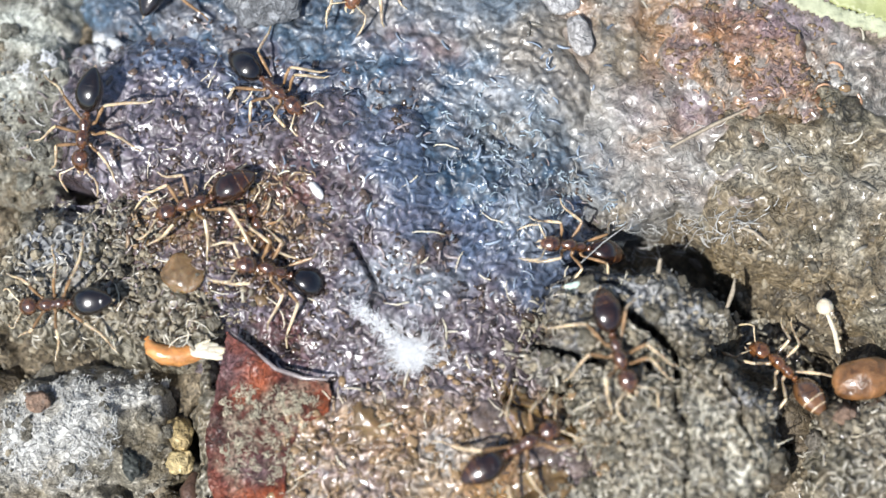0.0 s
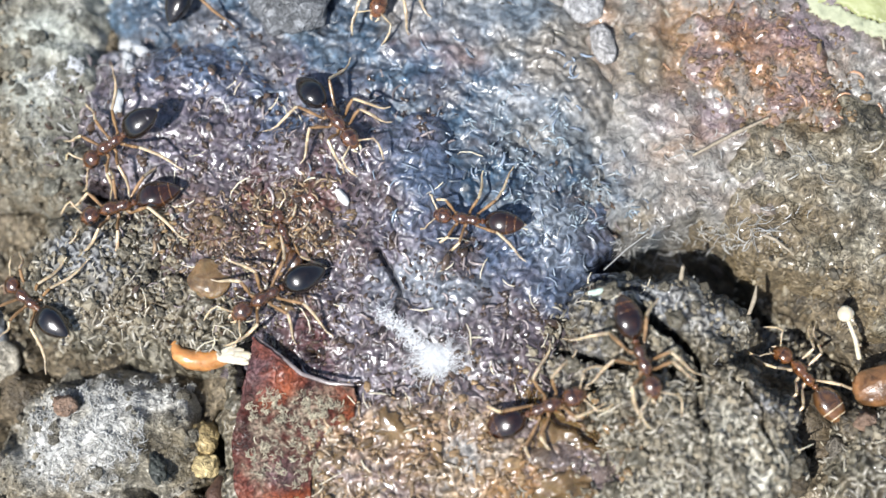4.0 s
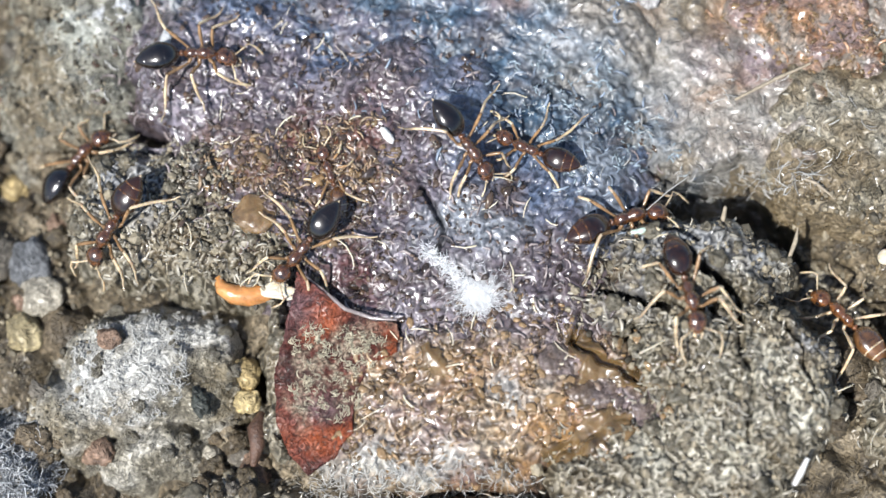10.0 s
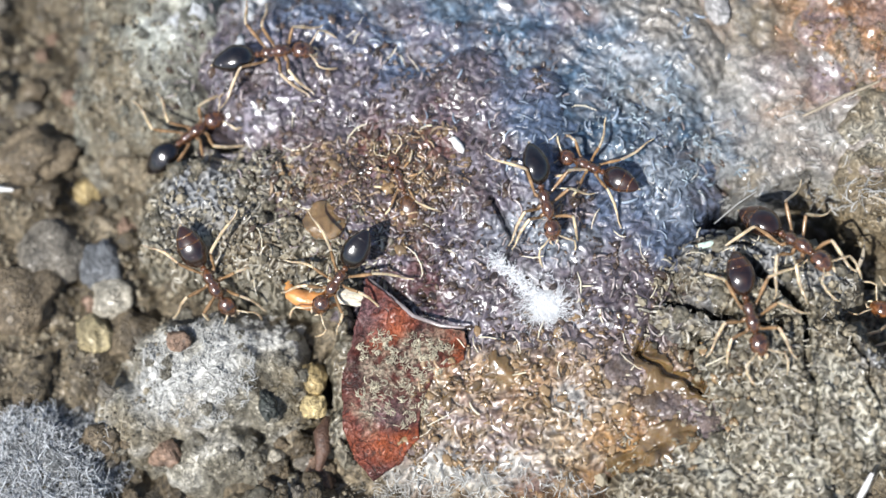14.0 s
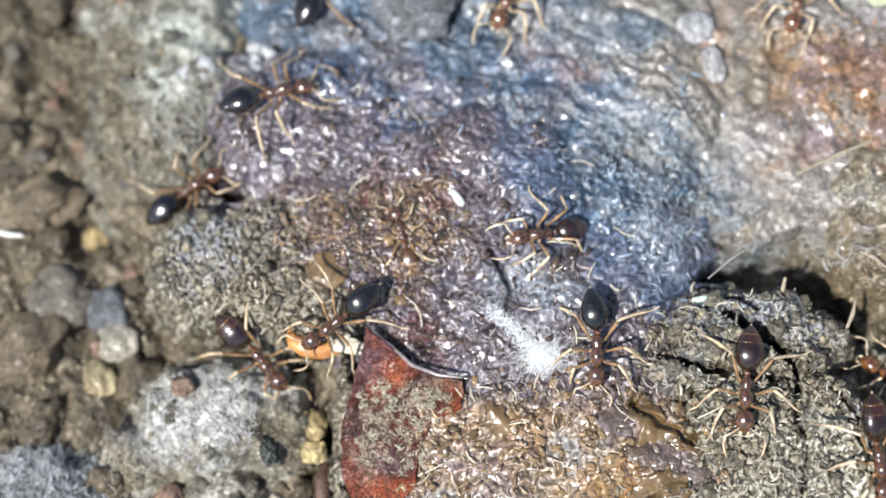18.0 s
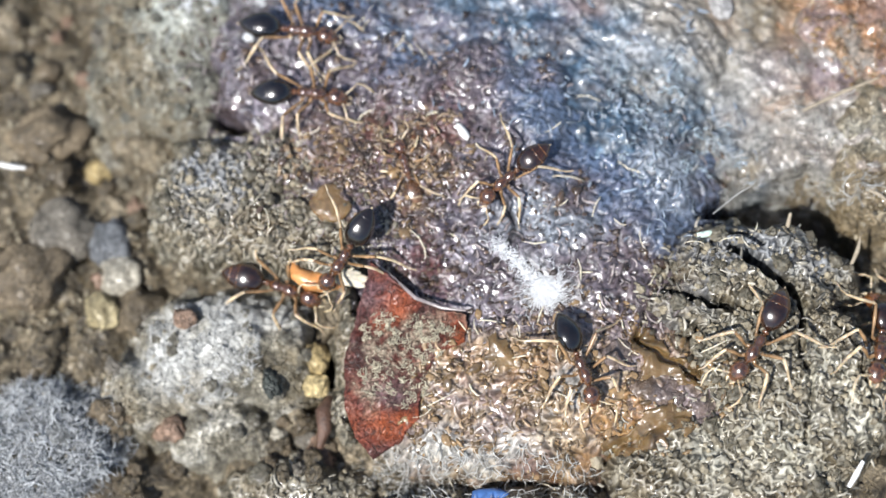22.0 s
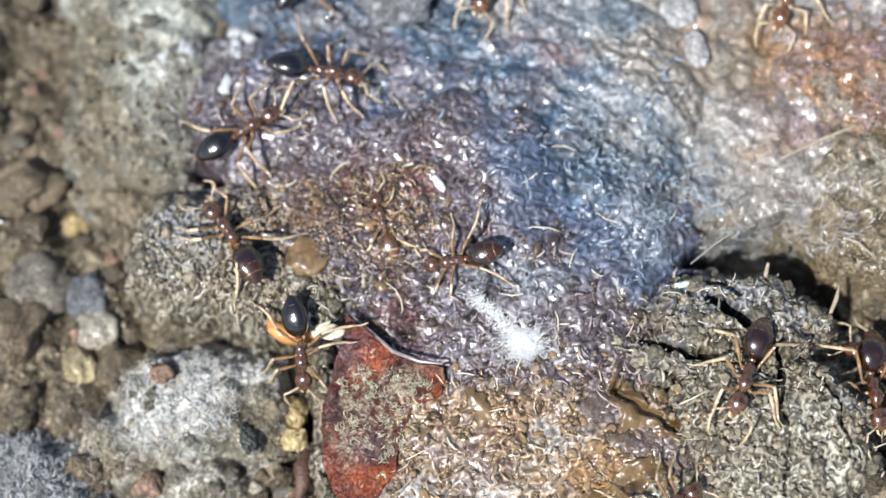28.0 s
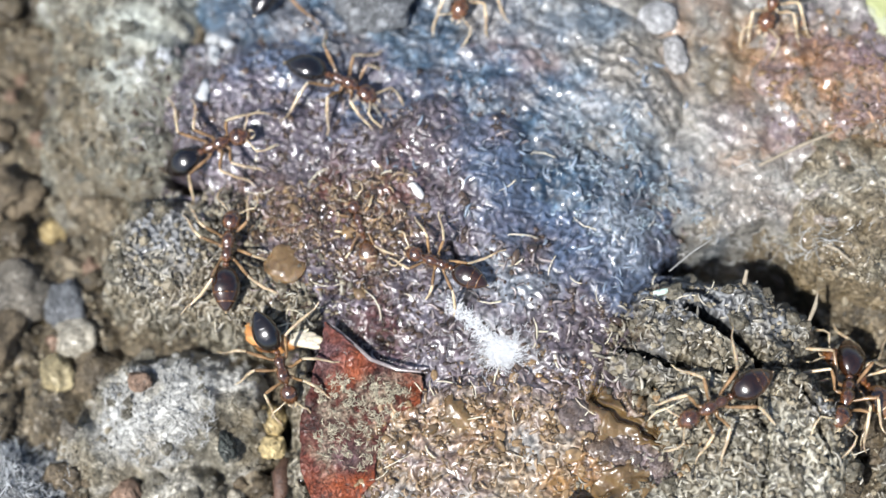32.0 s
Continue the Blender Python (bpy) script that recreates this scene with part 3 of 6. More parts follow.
def span(a, b, pitch):
    return np.linspace(a, b, int(round((b - a) / pitch)) + 1)


# ---- the ground and the masses that lie on it ----
far = np.geomspace(0.4, 40000, 40)
ground_x = np.concatenate([-22 - far[::-1], span(-22, 24, 0.08), 24 + far])
ground_y = np.concatenate([-16 - far[::-1], span(-16, 15, 0.08), 15 + far])
ground_mesh, _ = sheet("ground", ground_x, ground_y, ground_height, MAT["ground"])
tagged(new("ground", ground_mesh), "damp brown crumbly soil with small stones", "soil", kind="structure")

STAINS = {
    "pulp": [("blue", [(4.6, 2.2, 3.2, 2.2, -30), (6.6, 0.3, 2.8, 2.0, -30), (-4.0, 7.4, 3.0, 1.2, -10)], 201), ("slate", [(7.4, 1.4, 1.6, 1.6, 0), (3.2, -1.0, 1.6, 1.2, 0)], 202), ("amber", [(-4.6, 1.1, 1.3, 0.8, -25), (-2.6, 1.9, 1.3, 0.8, 15), (-0.6, 1.4, 1.1, 1.4, 20), (-2.0, -0.4, 1.6, 0.8, -20), (-5.6, 2.6, 1.0, 0.6, 0)], 203),
             ("red", [(-0.2, 2.5, 1.0, 0.9, 0), (-2.2, 2.0, 1.4, 0.8, 20), (-0.4, -2.6, 1.4, 0.5, -30)], 204), ("pale", [(3.2, -3.5, 0.9, 0.8, 0), (-6.9, 7.7, 0.7, 0.6, 0)], 206)],
    "film": [("violet", [(-0.5, 6.2, 2.2, 1.0, -20), (3.0, 7.0, 1.4, 0.6, 0), (1.6, 4.2, 1.6, 0.8, -30)], 207), ("slate", [(7.0, 4.6, 2.0, 2.2, 0), (5.8, 8.4, 2.8, 1.8, 0)], 202), ("tan", [(8.4, 6.6, 2.0, 2.2, 0), (2.4, 9.0, 2.4, 0.8, 0), (6.4, 7.2, 1.2, 0.7, 0), (6.6, 4.2, 0.7, 0.5, 0)], 205), ("red", [(4.3, 7.2, 1.0, 0.5, 0)], 204), ("pale", [(3.6, 8.8, 1.0, 0.4, 0), (6.4, 5.2, 0.8, 0.5, 0)], 206)],
    "mush": [("amber", [(1.6, -5.6, 2.4, 0.6, -8), (5.8, -7.6, 2.6, 1.2, -10), (3.6, -9.0, 1.4, 0.6, 20)], 203), ("violet", [(5.6, -5.0, 1.2, 1.2, 0), (2.6, -4.2, 2.0, 0.8, 0), (7.6, -7.2, 1.2, 0.8, 0)], 205), ("red", [(3.0, -9.3, 0.8, 0.4, 0)], 204), ("pale", [(0.2, -8.6, 2.0, 0.9, 0), (4.0, -6.6, 0.9, 0.6, 0)], 206)],
    "crust": [("slate", [(8.2, 1.7, 2.4, 2.4, 0), (9.6, 0.6, 2.4, 0.8, 0), (7.6, 5.0, 1.6, 2.0, 0)], 211), ("violet", [(12.4, 4.7, 1.6, 0.8, -20), (16.4, 8.0, 2.0, 1.0, -30)], 213), ("pale", [(9.4, 4.6, 1.2, 1.6, 0), (13.2, 2.6, 2.4, 1.0, 0), (10.4, 2.2, 1.6, 0.9, 0)], 214), ("umber", [(10.6, 6.8, 1.4, 1.6, 0), (11.0, 0.9, 2.4, 0.5, 0), (17.0, 2.6, 2.0, 1.0, 0)], 215), ("rusty", [(13.0, 6.9, 2.6, 1.7, -25), (15.0, 4.2, 2.2, 0.9, -20), (11.9, 3.5, 1.5, 0.45, 28), (9.2, 7.6, 0.6, 1.4, 0), (7.4, 7.6, 0.8, 0.5, 0)], 217)],
    "rust": [("violet", [(14.9, 7.5, 2.0, 0.8, -28)], 213)],
    "clod_bank": [("pale", [(15.0, 2.6, 2.2, 0.9, 0), (18.0, 1.6, 1.8, 0.9, 0)], 216)],
    "clod_right": [("slate", [(9.4, -1.6, 3.4, 1.3, -6), (13.2, -2.6, 0.6, 1.4, 0), (7.4, -3.6, 1.2, 1.2, 0)], 221), ("umber", [(7.6, -3.0, 1.0, 0.5, -15)], 222)],
    "clod_low": [("pale", [(13.2, -6.8, 1.4, 1.4, 0), (10.0, -8.8, 2.2, 1.0, 0)], 223), ("slate", [(14.2, -5.4, 0.7, 0.7, 0)], 224)],
    "clod_left": [("slate", [(-8.4, 1.0, 2.2, 1.4, 10)], 225), ("umber", [(-5.0, -1.0, 1.6, 0.9, 0)], 226)],
    "clod_mouldy": [("pale", [(-8.8, -5.2, 1.8, 1.6, 0), (-7.0, -3.8, 2.2, 0.6, 0)], 227), ("umber", [(-5.4, -5.6, 1.0, 1.4, 0), (-10.4, -6.8, 1.4, 0.7, 0)], 228)],
    "clod_grey": [("pale", [(-9.2, 7.1, 0.9, 0.4, 25), (-9.4, 8.8, 1.2, 0.8, 30), (-10.9, 7.2, 0.9, 0.7, 0)], 229), ("umber", [(-11.9, 4.8, 1.6, 4.4, 0), (-9.8, 2.8, 2.0, 1.3, 0)], 230)],
}
KINDS = {
    "pulp": ("fruit_pulp", "pulp", "wet purple rotting fruit pulp spread over the soil", "rotten fruit"),
    "film": ("film", "film", "slate-blue wet film", "pulp"),
    "mush": ("mush", "mush", "golden-brown wet mush", "pulp"),
    "crust": ("fruit_crust", "crust", "dried grey crust of rotting fruit with a rust-brown patch", "rotten fruit"),
    "rust": ("patch", "rust", "rust-brown sticky patch", "crust"),
    "clod_bank": ("soil_clod", "bank", "brown soil bank above the dark crevice", "soil clod"),
    "clod_right": ("soil_clod", "clod", "grey-brown granular soil clod split by two black cracks", "soil clod"),
    "clod_low": ("soil_clod", "clod", "grey-brown granular soil clod with pale specks, beside the amber jelly", "soil clod"),
    "clod_edge": ("soil_clod", "clod", "brown soil clod beyond a dark crevice", "soil clod"),
    "clod_left": ("soil_clod", "clod", "dark grey granular soil mound beside the fruit pulp", "soil clod"),
    "clod_mouldy": ("mouldy_clod", "mouldy", "brown soil clod covered with white mould", "soil clod"),
    "clod_rim": ("soil_clod", "clod", "narrow ridge of grey soil along the fruit skin", "soil clod"),
    "clod_hairy": ("mouldy_clod", "hairy", "grey soil clod bristling with fine mould hairs", "soil clod"),
    "clod_grey": ("mouldy_clod", "grey", "grey soil clod under a film of pale mould", "soil clod"),
    "clod_front": ("soil_clod", "clod", "grey-brown soil clod with pale threads in front of the fruit", "soil clod"),
}
UNDER = {"pulp": ("film",), "film": ("crust",), "mush": ("pulp",), "rust": ("crust",)}
LAID = {}
for key, (title, stuff, label, category) in KINDS.items():
    lobes = MASSES[key][0]
    x0, x1 = min(q[0] - q[2] for q in lobes) - 1, max(q[0] + q[2] for q in lobes) + 1
    y0, y1 = max(-15, min(q[1] - q[3] for q in lobes) - 1), min(14, max(q[1] + q[3] for q in lobes) + 1)
    pitch = 0.045 if key in ("pulp", "film", "mush", "clod_right", "clod_low", "clod_left") else 0.06
    xs, ys = span(x0, x1, pitch), span(y0, y1, pitch)
    me, verts = sheet(title, xs, ys, lambda x, y, key=key: mass_height(key, x, y), MAT[stuff],
                      lambda x, y, z: connected(z > np.minimum(ground_height(x, y), -1.2) - 0.5, xs, ys, [q[:2] for q in lobes]), skirt=0.6)
    mark(me, verts, STAINS.get(key, []))
    if key in UNDER:
        # where a sheet thins out it takes on the tone of what it lies on
        x, y = verts[:, 0], verts[:, 1]
        under = np.max([mass_height(k, x, y, False) for k in UNDER[key]], 0)
        thin = step(0.2 if key == "rust" else 0.75, 0.0, mass_height(key, x, y, False) - under + 0.3 * fractal(x, y, 0.9, 417, 3))
        rim = me.attributes.new("rim", "FLOAT", "POINT")
        rim.data.foreach_set("value", thin.astype(np.float32))
    # ridge tops get the pale fibre colour, gaps the painted shade
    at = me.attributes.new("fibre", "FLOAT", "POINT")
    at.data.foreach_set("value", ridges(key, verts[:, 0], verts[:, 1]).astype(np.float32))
    if category in LAID:
        part(title, me, LAID[category], label)
    else:
        LAID[key] = tagged(new(title, me), label, category, group="clods" if "clod" in key else "")


# ---- things lying on the masses ----
SKIN_EDGE = [(-2.75, -2.25), (-1.9, -2.95), (-1.2, -3.6), (-0.3, -3.95), (0.5, -4.05), (0.45, -5.0), (-0.5, -5.5), (-0.9, -6.3), (-1.15, -7.6), (-1.8, -8.4), (-2.65, -8.9), (-3.3, -8.2), (-3.65, -7.2), (-3.65, -5.4), (-3.1, -3.5)]


def skin_height(x, y):
    gap = line_gap(x, y, SKIN_EDGE[:5])
    lip = np.exp(-(gap / 0.22) ** 2)
    z = 0.62 - 0.035 * (x + 1.4) ** 2 + 0.10 * (y + 5.5) - 0.03 * np.clip(-y - 6, 0, 9) ** 2 + 0.12 * fractal(x, y, 1.6, 311, 3)
    z = np.maximum(z, np.minimum(np.maximum(mass_height("pulp", x, y, False), mass_height("mush", x, y, False)), z + 0.5) + 0.06)
    dust = patch(x, y, [(-1.4, -5.1, 1.4, 1.1, 10), (-2.6, -6.4, 0.7, 0.7, 0)], 313, 0.5)
    return z + 0.18 * lip + 0.09 * dust * step(-0.15, 0.35, fractal(x, y, 0.5, 317, 4)) * step(-0.5, 0.5, smooth_noise(x, y, 0.12, 318)) + 0.015 * smooth_noise(x, y, 0.16, 319)


def skin_piece():
    cx, cy = [c[0] for c in SKIN_EDGE], [c[1] for c in SKIN_EDGE]

    def within(x, y):
        wx, wy = x + 0.07 * fractal(x, y, 0.6, 301, 2), y + 0.07 * fractal(x, y, 0.6, 305, 2)
        hit, n = np.zeros(x.shape, bool), len(SKIN_EDGE)
        for a in range(n):
            b = (a + 1) % n
            cross = (cy[a] > wy) != (cy[b] > wy)
            hit ^= cross & (wx < (cx[b] - cx[a]) * (wy - cy[a]) / (cy[b] - cy[a] + 1e-12) + cx[a])
        return hit

    me, verts = sheet("fruit_skin", span(-4, 1, 0.035), span(-9.2, -2, 0.035), skin_height, MAT["skin"], lambda x, y, z: within(x, y), skirt=0.16)
    mark(me, verts, [("pale", [(-1.5, -5.2, 1.7, 1.1, 10), (-2.6, -6.3, 0.9, 0.9, 0), (-0.6, -4.7, 0.9, 0.5, 0), (-1.6, -6.6, 0.7, 0.6, 0)], 313), ("fire", [(-2.2, -7.9, 1.0, 0.9, 0), (-2.0, -3.6, 0.6, 0.5, 0), (0.1, -4.6, 0.3, 0.5, 0)], 316), ("violet", [(-2.8, -3.2, 0.5, 0.9, -20), (-2.0, -6.8, 0.6, 0.4, 0)], 315)])
    pale = np.zeros(len(verts), np.float32)
    me.attributes["pale"].data.foreach_get("value", pale)
    dusty = step(-0.45, 0.6, fractal(verts[:, 0], verts[:, 1], 0.5, 317, 4)) * (0.55 + 0.45 * step(-0.3, 0.3, smooth_noise(verts[:, 0], verts[:, 1], 0.13, 318)))
    me.attributes["pale"].data.foreach_set("value", (pale * dusty).astype(np.float32))
    ob = tagged(new("fruit_skin", me), "torn flap of dark red fruit skin dusted with mould", "fruit skin")
    gap = [(-2.7, -2.25, 0.95), (-1.9, -2.95, 1.05), (-1.2, -3.58, 1.15), (-0.3, -3.95, 1.28), (0.5, -4.05, 1.3)]
    curl = [(x, y, max(z - 0.15, rest(x, y) + 0.08)) for x, y, z in gap]
    part("curled_rim", mesh_of("curled_rim", *tube(curl, [0.05, 0.08, 0.075, 0.07, 0.04], 6), MAT["wet_strand"]), ob, "grey-violet curled rim")


skin_piece()


def jelly():
    lobes = [(7.0, -5.65, 1.5, 0.62, -28, 0), (6.9, -7.9, 1.2, 0.62, 5, 0), (5.4, -8.6, 0.5, 0.4, 20, 0), (1.7, -5.5, 0.7, 0.4, -10, 0)]

    def depth(x, y):
        s = np.full_like(x, -9.0)
        for lobe in lobes:
            s = np.maximum(s, inside(x, y, lobe) + 0.4 * fractal(x, y, 1.0, 331, 3))
        return s

    me, _ = sheet("fruit_jelly", span(0.5, 9.5, 0.05), span(-9.6, -4.2, 0.05), lambda x, y: top_height(x, y) + 0.07 * step(-0.1, 0.4, depth(x, y)) + 0.04 + 0.13 * fractal(x, y, 1.0, 335, 3), MAT["jelly"], lambda x, y, z: depth(x, y) > 0.0, skirt=0.3)
    ob = tagged(new("fruit_jelly", me), "shiny amber and violet jelly oozing from the fruit", "jelly")
    gel = [(6.7, -6.75, 1.15, 0.75, -10), (8.3, -7.3, 0.7, 0.5, 20), (5.6, -5.6, 0.6, 0.9, 10)]
    within = lambda x, y: np.max([inside(x, y, lobe) for lobe in gel], 0) + 0.35 * fractal(x, y, 0.9, 337, 3)
    me, _ = sheet("gel", span(4.4, 9.6, 0.05), span(-8.6, -4.2, 0.05), lambda x, y: top_height(x, y) + 0.16 * step(-0.1, 0.7, within(x, y)) - 0.04 + 0.10 * fractal(x, y, 0.8, 339, 3) + 0.06 * ripples(x, y, 341) + 0.03 * smooth_noise(x, y, 0.2, 343), MAT["gel"], lambda x, y, z: within(x, y) > 0.0, skirt=0.3)
    part("gel", me, ob, "grey-violet gel")


jelly()


def bead():
    v, f = ball(4, 3, (0.72, 0.62, 0.2), 0.16)
    ob = new("juice_droplet", mesh_of("juice_droplet", v, f, MAT["bead"]))
    ob.matrix_basis = pose(-4.12 * MM, -0.30 * MM, (rest(-4.12, -0.3) + 0.12) * MM, 0, 0, -20)
    tagged(ob, "cloudy amber droplet of fruit juice", "droplet")


bead()


def husk():
    z = rest(-4.4, -2.5) + 0.2
    z = min(max(z, 0.3), 0.5)
    rings, path = [], [(-5.28, -2.10, 0.07), (-5.42, -2.35, 0.16), (-5.32, -2.62, 0.25), (-4.95, -2.84, 0.34), (-4.45, -2.90, 0.36), (-4.0, -2.82, 0.33), (-3.55, -2.76, 0.22)]
    v, f = tube([(x, y, z + 0.12 * math.sin(n)) for n, (x, y, r) in enumerate(path)], [q[2] for q in path], 12)
    ob = tagged(new("seed_husk", mesh_of("seed_husk", v, f, MAT["husk"])), "curved glossy orange seed husk with a torn papery end", "seed husk")
    strips = []
    for n, (dx, dy, wide) in enumerate(((1.0, -0.30, 0.15), (1.12, -0.05, 0.2), (0.8, 0.16, 0.17), (0.55, 0.34, 0.1), (0.9, -0.16, 0.12))):
        v, f = tube([(-3.9, -2.8, 0), (-3.9 + 0.45 * dx, -2.8 + 0.5 * dy, 0.10 + 0.04 * n), (-3.9 + 0.8 * dx, -2.8 + 0.8 * dy, 0.04 * n), (-3.9 + dx, -2.8 + dy, 0.12)], [0.2, wide, wide * 0.8, 0.03], 8)
        strips.append(([(x, y, z + 0.14 + 0.45 * h) for x, y, h in v], f))
    flap = joined(strips)
    part("papery_end", mesh_of("papery_end", *flap, MAT["papery"]), ob, "pale torn papery end")


husk()


def lay(name, label, category, material, x, y, size, seed, sink=0.35, lumps=0.2, turn=0, group="", levels=3, floor=None):
    """A stone or grain on whatever lies there."""
    v, f = ball(levels, seed, size, lumps)
    ob = new(name, mesh_of(name, v, f, material))
    low = rest(x, y) if floor is None else floor
    ob.matrix_basis = pose(x * MM, y * MM, (low + size[2] * (1 - sink)) * MM, 0, 0, turn)
    return tagged(ob, label, category, group)


GREY, BROWN, CREAM, OCHRE = stone("grey stone", (0.16, 0.14, 0.11)), stone("brown stone", (0.145, 0.11, 0.068)), stone("cream stone", (0.36, 0.325, 0.255)), stone("ochre stone", (0.40, 0.30, 0.14))
ROSE, SLATE, UMBER, AMBERSTONE = stone("rosy stone", (0.24, 0.155, 0.105)), stone("slate stone", (0.13, 0.135, 0.14)), stone("dark earth", (0.095, 0.072, 0.043)), plain("orange-brown seed coat", (0.19, 0.092, 0.037), 0.35, 0.65, 0.5, 0.07, coat=0.35, soft=0.2)
STONES = [
    ("pebble", "rounded grey pebble in the soil", GREY, -14.1, -0.6, (1.25, 1.2, 1.0), 0), ("pebble", "pale grey pebble beside the mouldy clod", CREAM, -11.85, -2.3, (0.78, 0.68, 0.55), 20),
    ("pebble", "small rosy pebble in the soil", ROSE, -13.4, 5.0, (0.45, 0.32, 0.3), -15), ("pebble", "large rough brown pebble", BROWN, -15.2, -2.3, (1.5, 1.2, 0.9), 10),
    ("pebble", "small yellowish pebble in the soil", OCHRE, -13.1, 1.75, (0.5, 0.45, 0.35), 0), ("pebble", "ochre pebble in the soil", stone("dull ochre stone", (0.33, 0.27, 0.15)), -12.4, -3.6, (0.62, 0.7, 0.5), 0),
    ("pebble", "small rosy pebble stuck to the mouldy clod", ROSE, -9.15, -4.1, (0.42, 0.36, 0.25), 0), ("pebble", "cream-yellow pebble at the edge of a hole", OCHRE, -4.78, -5.35, (0.42, 0.58, 0.5), 0),
    ("pebble", "cream-yellow pebble at the edge of a hole", stone("pale ochre stone", (0.56, 0.44, 0.22)), -4.80, -6.25, (0.52, 0.42, 0.4), 0), ("pebble", "small pale pebble in the soil", CREAM, -6.17, -7.9, (0.36, 0.33, 0.3), 0),
    ("pebble", "pale grey stone set in the crust", stone("milky stone", (0.36, 0.345, 0.33)), 9.3, 7.15, (0.42, 0.72, 0.35), 12), ("pebble", "round whitish stone set in the crust", stone("milky stone", (0.40, 0.395, 0.39)), 8.75, 8.6, (0.7, 0.6, 0.45), 0),
    ("pebble", "round grey stone with white crystals", SLATE, -1.05, 9.35, (1.45, 1.2, 0.7), 0), ("pebble", "dark green-grey pebble in the soil", stone("green stone", (0.045, 0.05, 0.042)), -6.15, -6.35, (0.3, 0.5, 0.3), 20),
    ("pebble", "dark slate pebble in the soil", SLATE, -12.3, -1.1, (0.7, 0.8, 0.5), 0), ("pebble", "brown pebble in the soil", BROWN, -14.8, 2.9, (1.4, 1.0, 0.7), 25), ("pebble", "rosy brown pebble beside the fruit skin", ROSE, -4.7, -8.6, (0.5, 0.8, 0.5), 0),
]
for n, (name, label, stuff, x, y, size, turn) in enumerate(STONES):
    lay(name, label, "pebble", stuff, x, y, size, n + 2, 0.55, 0.15 if x > 5 else 0.22 if stuff in (CREAM, GREY) else 0.34, turn, "pebbles", 4)
lay("seed", "oval orange-brown seed beside a dark crevice", "seed", AMBERSTONE, 17.7, -4.85, (1.05, 0.70, 0.6), 5, 0.3, 0.09, 8, floor=-1.2, levels=4)
lay("grub", "tiny white grub on the fruit pulp", "grub", MAT["grain_white"], 0.37, 2.18, (0.34, 0.15, 0.15), 4, 0.3, 0.25, -58)
for x, y, s in ((-6.9, 7.6, 0.30), (-6.5, 7.95, 0.26), (-7.2, 8.55, 0.28), (-6.75, 7.2, 0.22), (-7.1, 5.9, 0.26), (-5.75, 2.3, 0.2)):
    lay("white_crystal", "small white crystal on the fruit pulp", "crystal", MAT["crystal"], x, y, (s * 1.3, s * 0.8, s * 0.22), int(x * 10), 0.5, 1.1, x * 90, "white crystals", 2)
for x, y, s in ((-1.3, 9.5, 0.35), (-0.8, 9.7, 0.28), (-0.6, 9.3, 0.2)):
    lay("white_crystal", "small white crystal on a grey stone", "crystal", MAT["crystal"], x, y, (s * 0.7, s * 1.3, s * 0.6), int(x * 10), 0.3, 0.5, x * 90, "white crystals", 2, rest(x, y) + 0.6)
lay("blue_flake", "tiny blue flake on the soil", "flake", MAT["blue_flake"], 1.3, -10.2, (0.72, 0.38, 0.16), 8, 0.2, 0.3, 0)
lay("green_flake", "pale green flake on the soil clod", "flake", plain("pale green flake", (0.45, 0.56, 0.48), 0.4), 8.5, -1.45, (0.34, 0.11, 0.08), 8, 0.1, 0.3, 12)

rng = np.random.default_rng(5)
CRUMBS = [MAT["ground"], UMBER, MAT["ground"], BROWN, MAT["ground"], BROWN, GREY, UMBER, ROSE]
for n in range(120):
    x, y = (rng.uniform(-18, -10.6), rng.uniform(-10.5, 11)) if n < 86 else (rng.uniform(14.6, 18), rng.uniform(-8, -5.6)) if n < 92 else (rng.uniform(-6.6, -4.0), rng.uniform(-9.5, -7.0)) if n < 106 else (rng.uniform(-12, -9), rng.uniform(-10.5, -7.2))
    s = float(rng.choice([0.25, 0.35, 0.5, 0.75, 1.1], p=[0.3, 0.3, 0.2, 0.13, 0.07]))
    s = min(s, 0.4) if n % 9 in (6, 8) or n >= 92 else min(s, 0.9)
    if float(inside(np.array([x]), np.array([y]), (-14.6, -8.6, 2.7, 2.2, 0))[0]) > 0 or float(inside(np.array([x]), np.array([y]), (-10.0, 6.0, 2.4, 5.0, 0))[0]) > 0:
        continue
    lay("soil_crumb", "rough brown crumb of soil", "soil crumb", CRUMBS[n % 9], x, y, (s * rng.uniform(0.8, 1.3), s * rng.uniform(0.7, 1.1), s * rng.uniform(0.5, 0.7)), n, 0.55, 0.55, rng.uniform(0, 360), "soil crumbs", 3)


# ---- stalks, threads and hairs ----
def stalk(name, label, points, radii, material, knob=None):
    ob = tagged(new(name, mesh_of(name, *tube(points, radii, 7), material)), label, "stalk")
    if knob:
        v, f = ball(3, 2, (knob[3],) * 3, 0.1)
        part("head", mesh_of("head", [(a + knob[0], b + knob[1], c + knob[2]) for a, b, c in v], f, MAT["papery"]), ob, "pale round head")


stalk("stub", "short brown stalk stub on the soil clod", [(11.22, -1.40, 0.5), (11.27, -1.1, 0.75), (11.34, -0.78, 0.95)], [0.09, 0.08, 0.06], MAT["wood"])
stalk("thorn", "thin grey thorn leaning out of the crevice", [(13.15, -3.2, -0.6), (13.4, -2.4, 0.0), (13.62, -1.9, 0.15), (13.72, -1.45, 0.2)], [0.05, 0.06, 0.085, 0.02], MAT["wood"])
